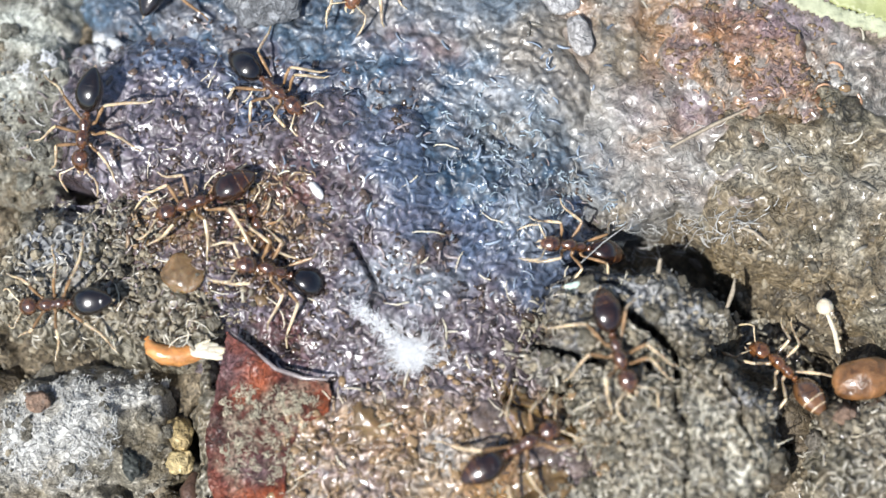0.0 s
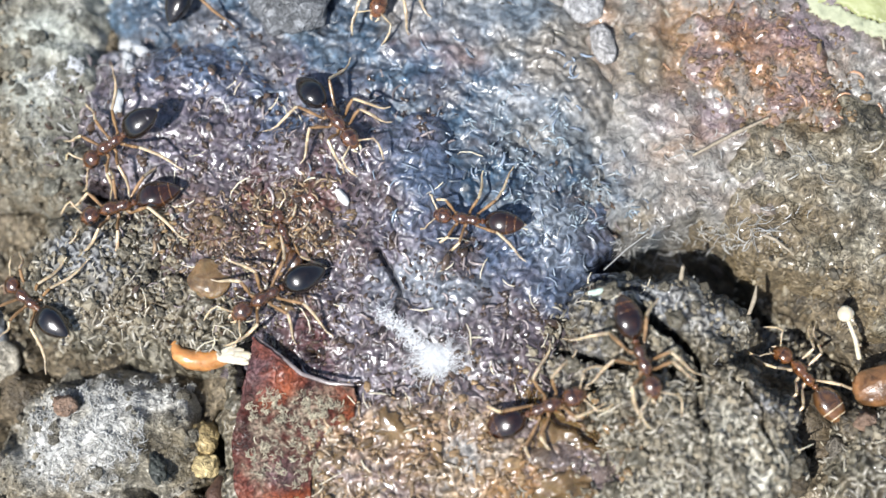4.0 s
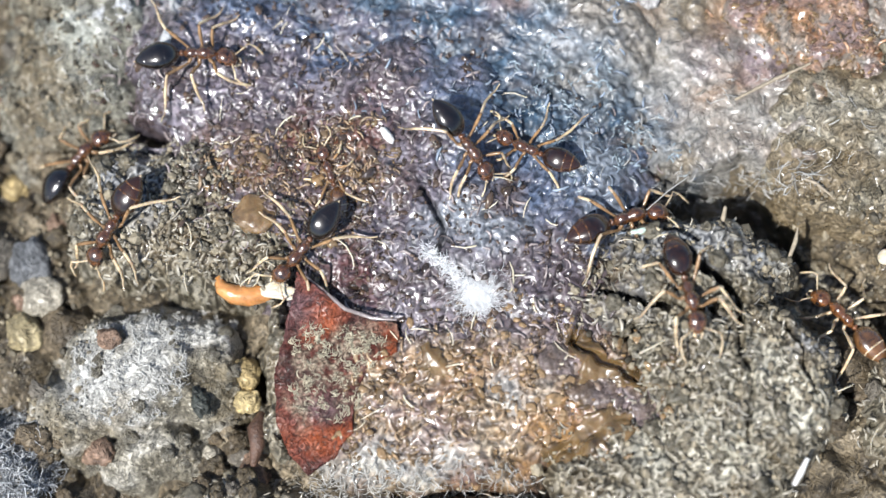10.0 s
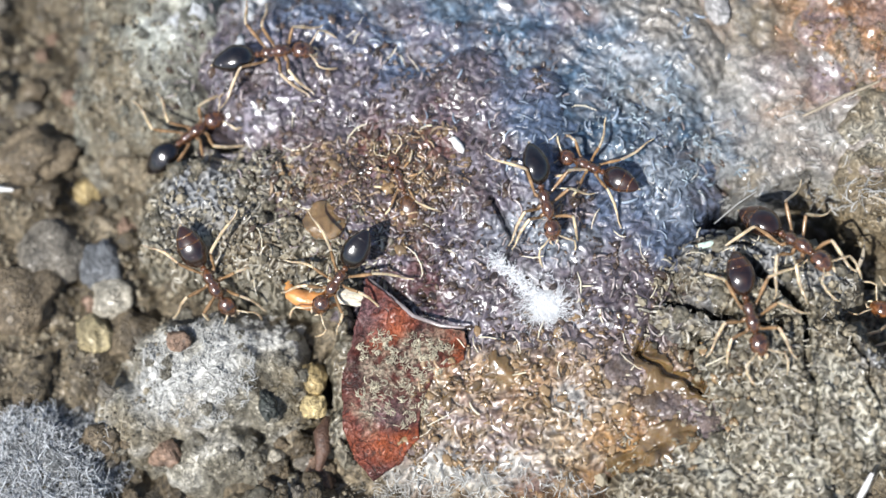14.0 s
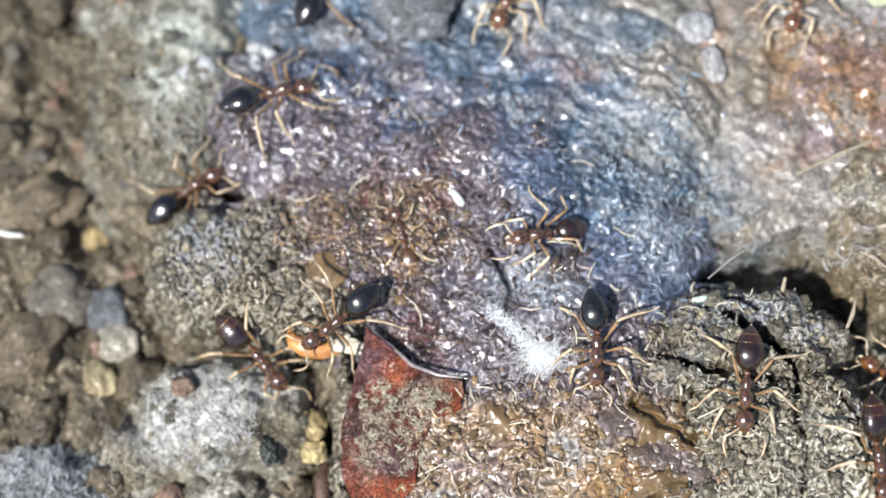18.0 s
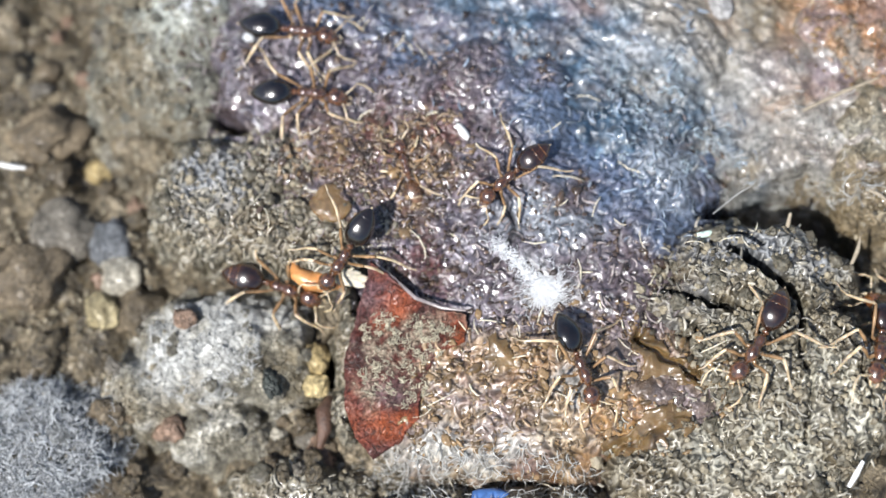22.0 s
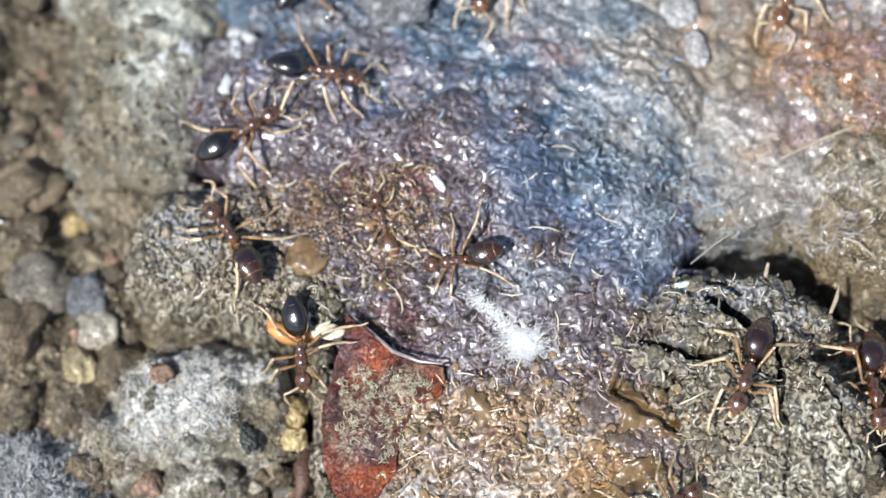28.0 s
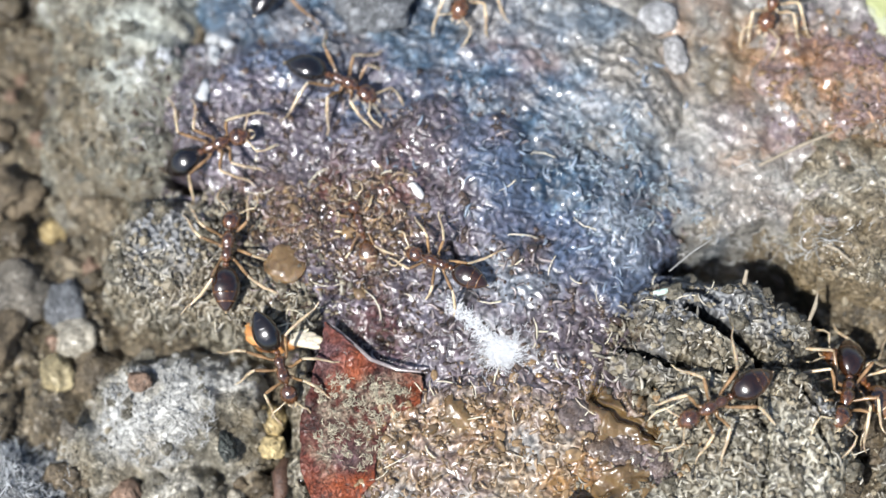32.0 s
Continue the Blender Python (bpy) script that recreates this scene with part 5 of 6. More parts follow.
# Seconds, place and height of the thorax on its footing in millimetres, lean, pitch, heading, then the turn of abdomen and head in degrees.
ANT_ROWS = {
    "A": [
        (0, -7.07, 4.71, 0.9, 8, 13, -104, -1, 1), (1, -6.93, 4.74, 0.87, 2, 11, -114, -3, 3), (2, -6.75, 4.51, 0.84, -3, 12, -145, -2, 3),
        (4.5, -7.29, 4.51, 0.88, -5, 24, -159, 0, 0), (5, -7.84, 4.37, 0.51, -14, 23, -171, 8, -13), (5.5, -7.6, 4.7, 0.74, -14, 19, -212, -5, 7),
        (5.75, -7.04, 5.12, 0.7, -7, 10.5, -262, -1, 1), (6, -6.43, 5.5, 0.78, 0, 2, -312, 3, -5), (7, -6.38, 5.52, 0.77, -1, 1, -332, -1, 1),
        (8, -6.54, 5.4, 0.78, -1, -2, -336, -5, 5), (9, -6.02, 5.49, 0.78, 0, 3, -351, 15, -18), (10, -5.9, 5.26, 0.81, 0, 2, -364, 14, -16),
        (11, -6.05, 5.54, 0.77, 0, 2, -360, 6, -6), (12, -6.14, 5.47, 0.77, 0, 1, -363, 13, -12), (13, -5.87, 5.41, 0.79, 0, 2, -364, 9, -9),
        (13.5, -5.89, 5.43, 0.79, 0, 3, -359, 7, -7), (15.5, -5.58, 6.02, 0.76, -5, 1, -344, -1, 1), (16, -5.68, 6.03, 0.77, -5, 2, -341, -5, 6),
        (17, -5.85, 5.89, 0.76, -3, 2, -350, 3, -4), (18, -5.91, 6, 0.78, -5, 2, -347, 3, -4), (19, -5.74, 5.95, 0.76, -4, 2, -353, 2, -2),
        (20, -5.66, 5.89, 0.75, -3, 1, -361, 3, -3), (21, -5.51, 5.66, 0.77, -1, 1, -370, 3, -3), (22, -5.31, 5.81, 0.75, -1, 1, -369, 2, -3),
        (23, -4.76, 5.92, 0.73, -2, 1, -368, 3, -3), (24, -4.38, 5.97, 0.75, -3, 3, -359, 0, 0), (25, -3.87, 5.96, 0.73, -7, 5, -361, 0, 0),
        (25.5, -3.82, 5.95, 0.73, -9, 5, -366, 4, -5), (27.5, -3.76, 5.94, 0.71, -10, 5, -372, 7, -7), (28, -3.6, 6.09, 0.7, -13, 9, -368, 2, -2),
        (29, -3.36, 6, 0.69, -14, 9, -376, 4, -4), (30, -3.15, 6.02, 0.69, -14, 9, -377, 1, -1), (31, -2.68, 6.08, 0.63, -14, 7, -377, 5, -5),
        (32, -2.26, 6.05, 0.47, -11, 0, -386, 9, -10),
    ],
    "B": [
        (0, -3.57, 1.77, 0.95, 14, -5, -164, 10, -12), (1, -4.03, 2.05, 0.83, 12, 0, -174, 3, -3), (2, -6.41, 2.83, 0.26, -10, 21, -190, 2, -2),
        (4.5, -7.2, 2.14, 0.45, 14, -1, -164, 1, -1), (5, -7.47, 2.23, 0.37, 14, -4, -162, -2, 3), (6, -7.93, 1.71, 0.67, 14, -21, -151, -3, 4),
        (7, -7.71, 1.1, 0.82, 5, -29, -107, -6, 10), (8, -8.04, 0.54, 0.86, 5, -11, -105, -5, 6), (9, -8.18, 0.02, 0.92, 5, -3, -115, 5, -9),
        (10, -8.78, -0.57, 0.92, 2, 18, -127, -2, 4), (11, -8.19, -0.25, 0.95, 4, 0, -115, -3, 4), (12, -8.34, -1.09, 0.91, 7, 29, -92, -3, 5),
        (13, -8.16, -1.39, 0.73, 14, 29, -75, -6, 11), (13.5, -8.11, -1.68, 0.38, 14, 29, -64, -5, 8), (15.5, -7.28, -2.12, 0.26, 14, 29, -57, 8, -12),
        (16, -7.18, -2.13, 0.28, 14, 29, -50, 1, -2), (17, -6.85, -2.46, 0.04, 14, 29, -48, 1, -2), (18, -6.49, -2.94, -0.29, 14, 21, -49, 5, -12),
        (19, -6, -2.93, -0.36, 14, 4, -18, -4, 5), (20, -6.12, -2.97, -0.48, 14, 10, -25, 3, -7), (21, -5.94, -2.86, -0.23, 14, -1, -14, -3, 5),
        (22, -5.82, -2.9, -0.27, 14, 5, -18, 5, -9), (23, -6.09, -2.99, -0.49, 14, 18, -31, 10, -12), (24, -5.41, -3.45, -0.65, 12, 7, -29, 6, -10),
        (25, -6.07, -3.69, -0.51, -13, -3, -45, 0, 0), (25.5, -6.55, -2.44, 0.09, 14, 9, -24, -11, 21), (26.17, -6.58, -1.47, 0.37, 11.67, 7, 22.33, -7.67, 14.67),
        (26.83, -6.6, -0.51, 0.65, 9.33, 5, 68.67, -4.33, 8.33), (27.5, -6.63, 0.47, 0.94, 7, 3, 115, -1, 2), (28, -6.77, 0.47, 0.94, 5, 2, 125, -6, 8),
        (29, -6.2, 0.52, 0.89, 10, 0, 90, 6, -10), (30, -6.01, 0.43, 0.86, 10, 4, 81, 4, -9), (31, -6.35, 0.12, 0.94, 11, 1, 108, -6, 8),
        (32, -6.12, 0.2, 0.9, 10, 3, 86, 6, -9),
    ],
    "C": [
        (0, -8.19, -0.96, 0.95, -14, 8, -180, -1, 2), (1, -8.51, -0.8, 0.94, -8, 15, -163, -5, 5), (2, -8.78, -1.13, 0.84, -14, 29, -143, -3, 4),
        (3.25, -9.52, -0.82, 0.49, -14, 21.5, -189.5, -1.5, 2), (4.5, -10.27, -0.51, 0.13, -14, 14, -236, 0, 0), (5, -10.35, -0.52, -0.03, -14, 7, -241, 3, -3),
        (6, -10.46, 0.57, -0.35, -14, 15, -274, 15, -18), (7, -10.51, 0.8, -0.5, -14, -8, -295, 9, -15), (8, -10.53, 0.98, -0.6, -14, -15, -306, 4, -6),
        (9, -10.27, 1.85, -0.82, -14, -12, -318, 9, -10), (10, -10.12, 2.36, -0.9, -14, -15, -319, 10, -10), (11, -9.24, 2.88, -0.56, -1, -11, -334, 12, -15),
        (12, -9.21, 2.8, -0.55, -5, -10, -334, 11, -13), (13, -8.94, 2.97, -0.5, 3, -12, -334, 6, -7), (13.5, -8.82, 3.17, -0.34, 14, -14, -330, 8, -9),
        (15.5, -8.78, 3.34, -0.22, 14, -16, -330, 6, -5), (16, -8.67, 3.34, -0.18, 14, -19, -328, 8, -8), (17, -8.61, 3.38, -0.11, 14, -19, -329, 12, -11),
        (18, -9.04, 3.15, -0.41, 12, -14, -331, 8, -9), (19, -7.91, 3.31, 0.29, 14, -22, -352, -3, 3), (20, -7.09, 3.22, 0.43, 14, -29, -361, 0, 0),
        (21, -5.73, 3.88, 0.72, 8, -12, -337, -8, 10), (22, -4.9, 3.67, 0.7, 9, 2, -366, 8, -10), (23, -5.12, 3.72, 0.7, 8, 0, -361, 1, -1),
        (24, -5.34, 3.65, 0.71, 10, 2, -366, 1, -1), (25, -5.64, 3.73, 0.72, 11, 2, -370, 4, -6), (25.5, -5.65, 3.8, 0.74, 10, 4, -375, 3, -5),
        (27.5, -5.96, 4.52, 0.74, 3, -6, -318, -6, 7), (28, -6.15, 4.3, 0.76, 5, -10, -332, -2, 2), (29, -6.21, 4.31, 0.77, 5, -12, -331, -1, 1),
        (30, -6.52, 3.82, 0.82, 14, -25, -341, 3, -3), (31, -6.38, 3.94, 0.82, 12, -19, -342, 2, -3), (32, -6.45, 4, 0.83, 12, -18, -343, 7, -9),
    ],
    "D": [
        (0, -0.85, 5.74, 0.4, 6, -9, -45, 3, -3), (1, -0.83, 5.51, 0.49, 7, -10, -51, 0, 0), (2, -0.21, 5.03, 0.75, 3, -17, -55, 5, -6),
        (4.5, 0.76, 4.26, 1.13, -4, -11, -54, 2, -2), (5, 1.24, 3.84, 1.07, -4, -2, -52, -4, 5), (6, 1.28, 3.84, 1.07, -5, -3, -64, 3, -3),
        (7, 1.69, 3.45, 1.05, -2, -2, -59, 2, -2), (8, 1.66, 3.04, 1.05, 3, 0, -66, 0, 0), (9, 1.94, 2.53, 1.06, 4, 0, -73, 2, -3),
        (10, 2.91, 1.58, 1.08, -10, 28, -54, 1, -1), (11, 2.9, 1.5, 1.07, -9, 28, -52, -1, 1), (12, 2.86, 1.16, 1, -14, 19, -67, 6, -7),
        (13, 3.03, 0.79, 1.1, -14, 9, -81, 1, -1), (13.5, 2.96, 0.39, 1.09, -14, 3, -81, -1, 1), (15.5, 4.67, -1.71, 0.85, -11, 12, -47, 4, -5),
        (16, 5.05, -2.58, 0.76, -6, 7, -62, -2, 3), (17, 4.88, -3.14, 0.68, 6, 12, -90, 5, -6), (18, 5.06, -3.07, 0.67, 4, 8, -91, 9, -10),
        (19, 4.69, -3.5, 0.65, 9, 8, -98, 11, -9), (20, 4.46, -4.21, 0.76, 2, 1, -101, 8, -6), (21, 3.99, -5.46, 0.69, -13, -10, -92, 1, -1),
        (22, 4.23, -6.13, 0.88, -14, -2, -69, 2, -2), (23, 4.55, -7.39, 0.81, -3, 21, -58, 2, -3), (24, 4.96, -7.72, 0.52, 14, 26, -28, -5, 5),
        (25, 6, -8.24, 0.46, -2, -15, -10, 3, -3), (25.5, 6.59, -8.57, 0.6, -6, -28, -14, -6, 6), (27.5, 7.47, -8.95, 0.76, -4, 0, 33, -1, 1),
        (28, 7.84, -8.88, 0.75, -2, 3, 33, -1, 1), (29, 8, -8.62, 0.71, -3, 4, 36, -2, 2), (29.5, 7.8, -9.3, 0.62, -3, -4, 5, -1, 1),
        (30, 7.1, -9.95, 0.5, -3, -8, -25, 0, 0), (31, 5.62, -9.15, 0.6, 4, -8, -86, 2, -2), (32, 5.35, -10.25, 0.5, 4, -4, -92, 0, 0),
    ],
    "E": [
        (0, 8.42, -0.15, -0.07, 8, -29, 173, -3, 3), (1, 6.61, 0.75, 0.44, 3, -9, 163, 0, 0), (2, 4.6, 1.14, 0.48, -3, 10, 171, 0, 0),
        (4.5, 4.52, 1.28, 0.54, -10, 2, 164, 4, -4), (5, 4.56, 1.34, 0.54, -12, 2, 158, -1, 1), (6, 4.71, 1.2, 0.45, -7, 11, 165, 0, 0),
        (7, 4.75, 1.42, 0.49, -14, 5, 151, -2, 2), (8, 4.89, 1.7, 0.48, -14, 2, 137, 5, -5), (9, 5.02, 1.41, 0.39, -14, 9, 152, 5, -5),
        (10, 5.09, 1.61, 0.4, -14, 6, 152, 6, -6), (11, 4.74, 1.65, 0.53, -14, 1, 150, 1, -1), (12, 4.87, 1.58, 0.49, -14, 3, 143, -5, 7),
        (13, 4.9, 1.36, 0.42, -14, 9, 152, 2, -2), (13.5, 4.87, 1.4, 0.43, -14, 8, 153, -3, 4), (15.5, 4.76, 1.31, 0.47, -13, 8, 157, 1, -1),
        (16, 3.58, 1.24, 0.8, -14, -22, 184, 5, -5), (17, 3.01, 0.87, 0.79, -11, -29, 189, -1, 2), (18, 2.99, 0.86, 0.8, -12, -29, 196, -1, 2),
        (19, 3.04, 0.84, 0.77, -11, -29, 194, 0, 0), (20, 2.65, 0.8, 0.88, -9, -28, 189, 3, -3), (21, 2.51, 0.72, 0.89, -8, -25, 200, -1, 1),
        (22, 1.85, 0.46, 0.87, -7, 6, 220, -4, 4), (23, 1.91, 0.44, 0.84, -6, 5, 219, 6, -5), (24, 1.87, 0.31, 0.86, -6, 7, 224, 2, -2),
        (25, 1.69, 0.18, 0.87, -8, 10, 219, 11, -12), (25.5, 1.39, -0.03, 0.84, -10, 13, 198, 8, -9), (27.5, 0.61, -0.43, 0.75, -14, 17, 186, 8, -7),
        (28, 1.01, -0.46, 0.73, -12, 21, 185, 6, -6), (29, 0.69, -0.37, 0.77, -14, 13, 179, 5, -5), (30, 0.52, -0.37, 0.79, -14, 14, 185, 0, 0),
        (31, 0.91, -0.27, 0.91, -14, 1, 159, 7, -7), (32, 1.12, -0.29, 0.9, -14, 1, 157, -4, 5),
    ],
    "F": [
        (0, -1.33, -0.43, 0.75, 6, -27, 165, -6, 7), (1, -1.69, -0.53, 0.88, 7, -23, 181, 0, 0), (2, -1.65, -0.76, 0.94, 5, -21, 190, -2, 2),
        (4.5, -2.5, -1.12, 0.9, -14, 2, 217, -6, 9), (5, -2.7, -1.42, 0.87, -14, 9, 226, -4, 5), (6, -2.82, -1.33, 0.94, -14, 3, 222, -4, 4),
        (7, -2.83, -1.4, 0.95, -14, 5, 221, 1, -1), (8, -2.83, -1.53, 0.94, -14, 8, 223, -4, 5), (9, -2.94, -1.51, 1, -14, 4, 217, 3, -4),
        (10, -2.61, -1.51, 0.82, -14, 13, 226, 2, -3), (11, -3.08, -1.63, 0.98, -14, 6, 221, 1, -1), (12, -3.55, -2.22, 0.88, -14, 19, 230, 3, -4),
        (13, -3.42, -2.19, 0.84, -14, 17, 230, 9, -11), (13.5, -3.52, -2.19, 0.89, -14, 18, 234, 2, -3), (15.5, -4.01, -2.37, 0.86, -14, 24, 223, 6, -8),
        (16, -3.98, -2.31, 0.9, -14, 23, 225, 5, -6), (17, -3.96, -2.19, 0.96, -14, 17, 219, 0, 0), (18, -3.84, -2.08, 0.97, -14, 9, 216, 3, -4),
        (19, -3.7, -2.24, 0.91, -14, 21, 228, 2, -2), (20, -3.92, -2.38, 0.84, -14, 27, 229, 2, -3), (21, -3.65, -2.02, 0.96, -14, 17, 233, -1, 2),
        (22, -3.66, -2.12, 0.94, -14, 20, 234, 3, -4), (23, -3.69, -2.16, 0.95, -14, 21, 232, 5, -6), (24, -3.97, -2.1, 0.96, -14, 23, 234, -3, 6),
        (25, -4.17, -2.34, 0.86, -14, 27, 224, -1, 1), (25.5, -4.14, -2.37, 0.84, -14, 29, 229, -7, 10), (27.5, -4.38, -3.18, 0.31, 8, 29, 265, -7, 10),
        (28, -4.17, -3.38, 0.47, 12, 26, 273, 7, -9), (29, -4.37, -3.73, 0.18, 14, 25, 274, -3, 3), (30, -4.47, -4.14, -0.05, 14, 7, 281, 4, -5),
        (31, -4.39, -4.04, 0.05, 14, 9, 280, 8, -9), (32, -4.11, -3.64, 0.47, 14, 14, 286, 10, -10),
    ],
    "G": [
        (0, 9.74, -3.82, 1.02, -3, -6, -76, -5, 5), (1, 9.79, -3.8, 1.03, -6, -7, -74, -4, 5), (2, 9.79, -3.82, 1.04, -4, -4, -73, -3, 4),
        (4.5, 9.74, -3.81, 1.04, -3, -5, -75, -2, 3), (5, 9.83, -3.75, 1.1, -2, -13, -76, 1, -1), (6, 9.77, -3.8, 1.02, -5, -7, -76, -1, 1),
        (7, 9.81, -3.89, 1.04, 0, -4, -76, 0, 0), (8, 9.89, -3.79, 1.06, -8, -12, -76, 2, -2), (9, 9.85, -3.79, 1.03, -6, -11, -76, 1, -1),
        (10, 9.91, -3.83, 1.01, -7, -14, -78, 4, -4), (11, 9.85, -3.85, 0.97, -6, -10, -78, 0, 0), (12, 9.86, -3.87, 1.03, -2, -4, -74, -2, 2),
        (13, 9.75, -3.82, 1.01, -3, -7, -78, -3, 4), (13.5, 9.73, -3.9, 1.07, 0, -3, -77, -3, 4), (15.5, 9.9, -4.24, 1.12, 8, -3, -88, 2, -3),
        (16, 9.84, -4.45, 1.16, 5, 2, -95, 5, -7), (17, 9.83, -4.54, 1.16, 3, 2, -97, 0, -1), (18, 9.84, -4.67, 1.18, 1, 2, -95, -2, 2),
        (19, 9.95, -4.99, 1.2, 3, -4, -109, 5, -7), (20, 10.01, -5.34, 1.17, -1, -3, -121, 10, -13), (21, 9.95, -5.64, 1.11, -2, 1, -123, 8, -10),
        (22, 9.98, -5.43, 1.15, -2, -3, -123, 9, -12), (23, 10.03, -5.21, 1.18, 0, -5, -123, 6, -8), (24, 9.94, -5.34, 1.17, -1, -2, -118, 5, -7),
        (25, 10.19, -5.05, 1.19, -1, -5, -117, 9, -10), (25.5, 10.23, -5.12, 1.19, -1, -6, -124, 8, -12), (27.5, 10.06, -5.1, 1.19, 1, -7, -127, 1, -1),
        (28, 10.37, -4.78, 1.13, -3, -13, -110, 2, -2), (29, 9.97, -5.12, 1.19, 2, -7, -129, 4, -4), (30, 9.73, -5.48, 1.15, -2, 1, -148, 7, -7),
        (31, 9.77, -5.23, 1.19, 2, -5, -148, 6, -6), (32, 10.04, -5.36, 1.16, -3, -5, -152, 2, -2),
    ],
    "H": [
        (0, 6.55, -6.54, 0.64, -1, 2, 27, 0, 0), (1, 6.4, -6.66, 0.71, 1, -1, 30, 1, -1), (2, 6.54, -6.36, 0.62, -7, 4, 14, 6, -7),
        (4.5, 6.71, -4.48, 0.41, 7, -17, 20, -1, 1), (5, 6.33, -3.74, 0.48, 2, 0, 76, -6, 8), (6, 6.96, -2.01, 0.46, -8, 21, 41, -7, 10),
        (7, 6.78, -2.01, 0.47, 1, 22, 36, -7, 9), (8, 7, -2.18, 0.47, -14, 19, 43, -7, 12), (9, 7.43, -1.68, 0.3, -14, -1, 29, -3, 4),
        (10, 8.16, -1.07, -0.05, -14, 7, 15, 8, -12), (11, 9.63, -0.87, -0.42, -14, -17, -12, 8, -10), (12, 10.59, -0.87, -0.46, -14, -29, -27, 11, -13),
        (13, 11.48, -1.69, 0.89, -14, -22, -38, 5, -5), (13.5, 11.25, -1.77, 1.02, -14, -26, -39, 4, -4), (15.5, 12.27, -2.71, 0.7, -14, 29, -45, -2, 2),
        (16, 12.52, -3.1, 0.48, -14, 24, -60, -2, 2), (17, 12.8, -4.24, 0.6, -14, -8, -71, -4, 6), (18, 13.91, -6.84, 0.6, -14, 16, -81, -3, 4),
        (19, 14.1, -6.35, 0.3, -14, -9, -89, 1, -1), (20, 14.18, -6, 0.36, -14, -16, -84, -4, 4), (21, 13.84, -5.65, 0.64, -14, -29, -112, 1, -1),
        (22, 13.89, -5.55, 0.52, -14, -29, -103, -1, 1), (23, 14.01, -5.38, 0.22, -14, -29, -102, -3, 3), (24, 14.39, -5.48, -0.1, -14, -22, -83, -4, 4),
        (25, 13.93, -5.17, 0.08, -14, -29, -105, -3, 3), (25.5, 13.91, -5.19, 0.11, -14, -29, -114, -7, 8), (27.5, 14.57, -5.15, -0.6, -14, -17, -82, -10, 10),
        (28, 14.6, -5.13, -0.66, -14, -19, -86, -10, 9), (29, 14.55, -5.08, -0.66, -14, -22, -88, -15, 15), (30, 14.05, -5.38, 0.24, -14, -29, -97, -5, 5),
        (31, 14.19, -5.27, -0.04, -14, -29, -105, 7, -8), (32, 14.32, -5, -0.44, -14, -29, -106, 7, -7),
    ],
    "I": [
        (0, 15.04, -4.4, -1.33, 12, 0, 133, -12, 13), (1, 15.08, -4.37, -1.33, 10, 0, 130, -11, 11), (2, 15.08, -4.41, -1.33, 11, 0, 129, -10, 14),
        (4.5, 15.02, -4.43, -1.33, 13, 0, 128, -4, 5), (5, 15.01, -4.38, -1.33, 12, 0, 128, -6, 9), (6, 15.04, -4.41, -1.33, 12, 0, 127, -7, 9),
        (7, 15.11, -4.58, -1.32, 14, 0, 127, -9, 12), (8, 15.04, -4.33, -1.34, 10, 0, 130, -6, 9), (9, 14.97, -4.29, -1.33, 11, 0, 129, -14, 17),
        (10, 15.03, -4.38, -1.33, 12, 0, 132, -8, 9), (11, 14.97, -4.11, -1.35, 6, 0, 140, -8, 10), (12, 14.93, -4.13, -1.34, 7, 0, 135, -9, 12),
        (32, 14.93, -4.13, -1.34, 7, 0, 135, -9, 12),
    ],
    "J": [
        (0, -1.54, 1.07, 0.97, -6, -9, 106, -4, 4), (12, -1.55, 1.06, 0.97, -6, -9, 106, -4, 4), (32, -1.55, 1.06, 0.97, -6, -9, 106, -4, 4),
    ],
    "K": [
        (0, 2.06, 9.52, 0.13, -6, -11, -108, 3, -3), (17, 2.07, 9.52, 0.13, -6, -11, -108, 3, -3), (32, 2.07, 9.52, 0.13, -6, -11, -108, 3, -3),
    ],
    "L": [
        (0, -4.32, 10.46, 0.06, -14, 3, 67, -4, 4), (17, -4.32, 10.46, 0.06, -14, 3, 67, -4, 4), (32, -4.32, 10.46, 0.06, -14, 3, 67, -4, 4),
    ],
    "M": [
        (0, 12.58, 14.27, -0.55, 0, 0, -90, 0, 0), (13, 12.68, 13.28, -0.57, 0, 0, -95, 0, 0), (16, 12.28, 10.28, -0.57, 1, -3, -100, 5, -5),
        (17, 12.18, 9.28, -0.57, 1, -3, -100, 5, -5), (18, 12.33, 9.43, -0.57, 1, -4, -104, 4, -4), (19, 12.4, 9, -0.54, 3, -3, -105, 2, -2),
        (28, 12.5, 9.01, -0.53, 2, -4, -104, 6, -6), (29, 12.53, 9, -0.53, 2, -4, -104, 7, -8), (30, 12.6, 9.08, -0.53, 2, -5, -105, 6, -6),
        (31, 12.67, 8.95, -0.51, 2, -5, -108, 8, -8), (32, 12.75, 9.03, -0.51, 1, -6, -107, 5, -5),
    ],
}
# ---- the ants ----
ANT_MESH = {}


def ant_mesh(key, make, material):
    if (key, material.name) not in ANT_MESH:
        v, f = make()
        ANT_MESH[key, material.name] = mesh_of(key, v, f, material)
    return ANT_MESH[key, material.name]


def gaster_at(u):
    """Radius and lift of the abdomen along its length."""
    k = min(1, max(0, -u / 1.66))
    return 0.005 + 0.475 * max(0, math.sin(math.pi * k**0.82)) ** 0.66, 0.02 + 0.09 * math.sin(math.pi * k**0.8) - 0.06 * k


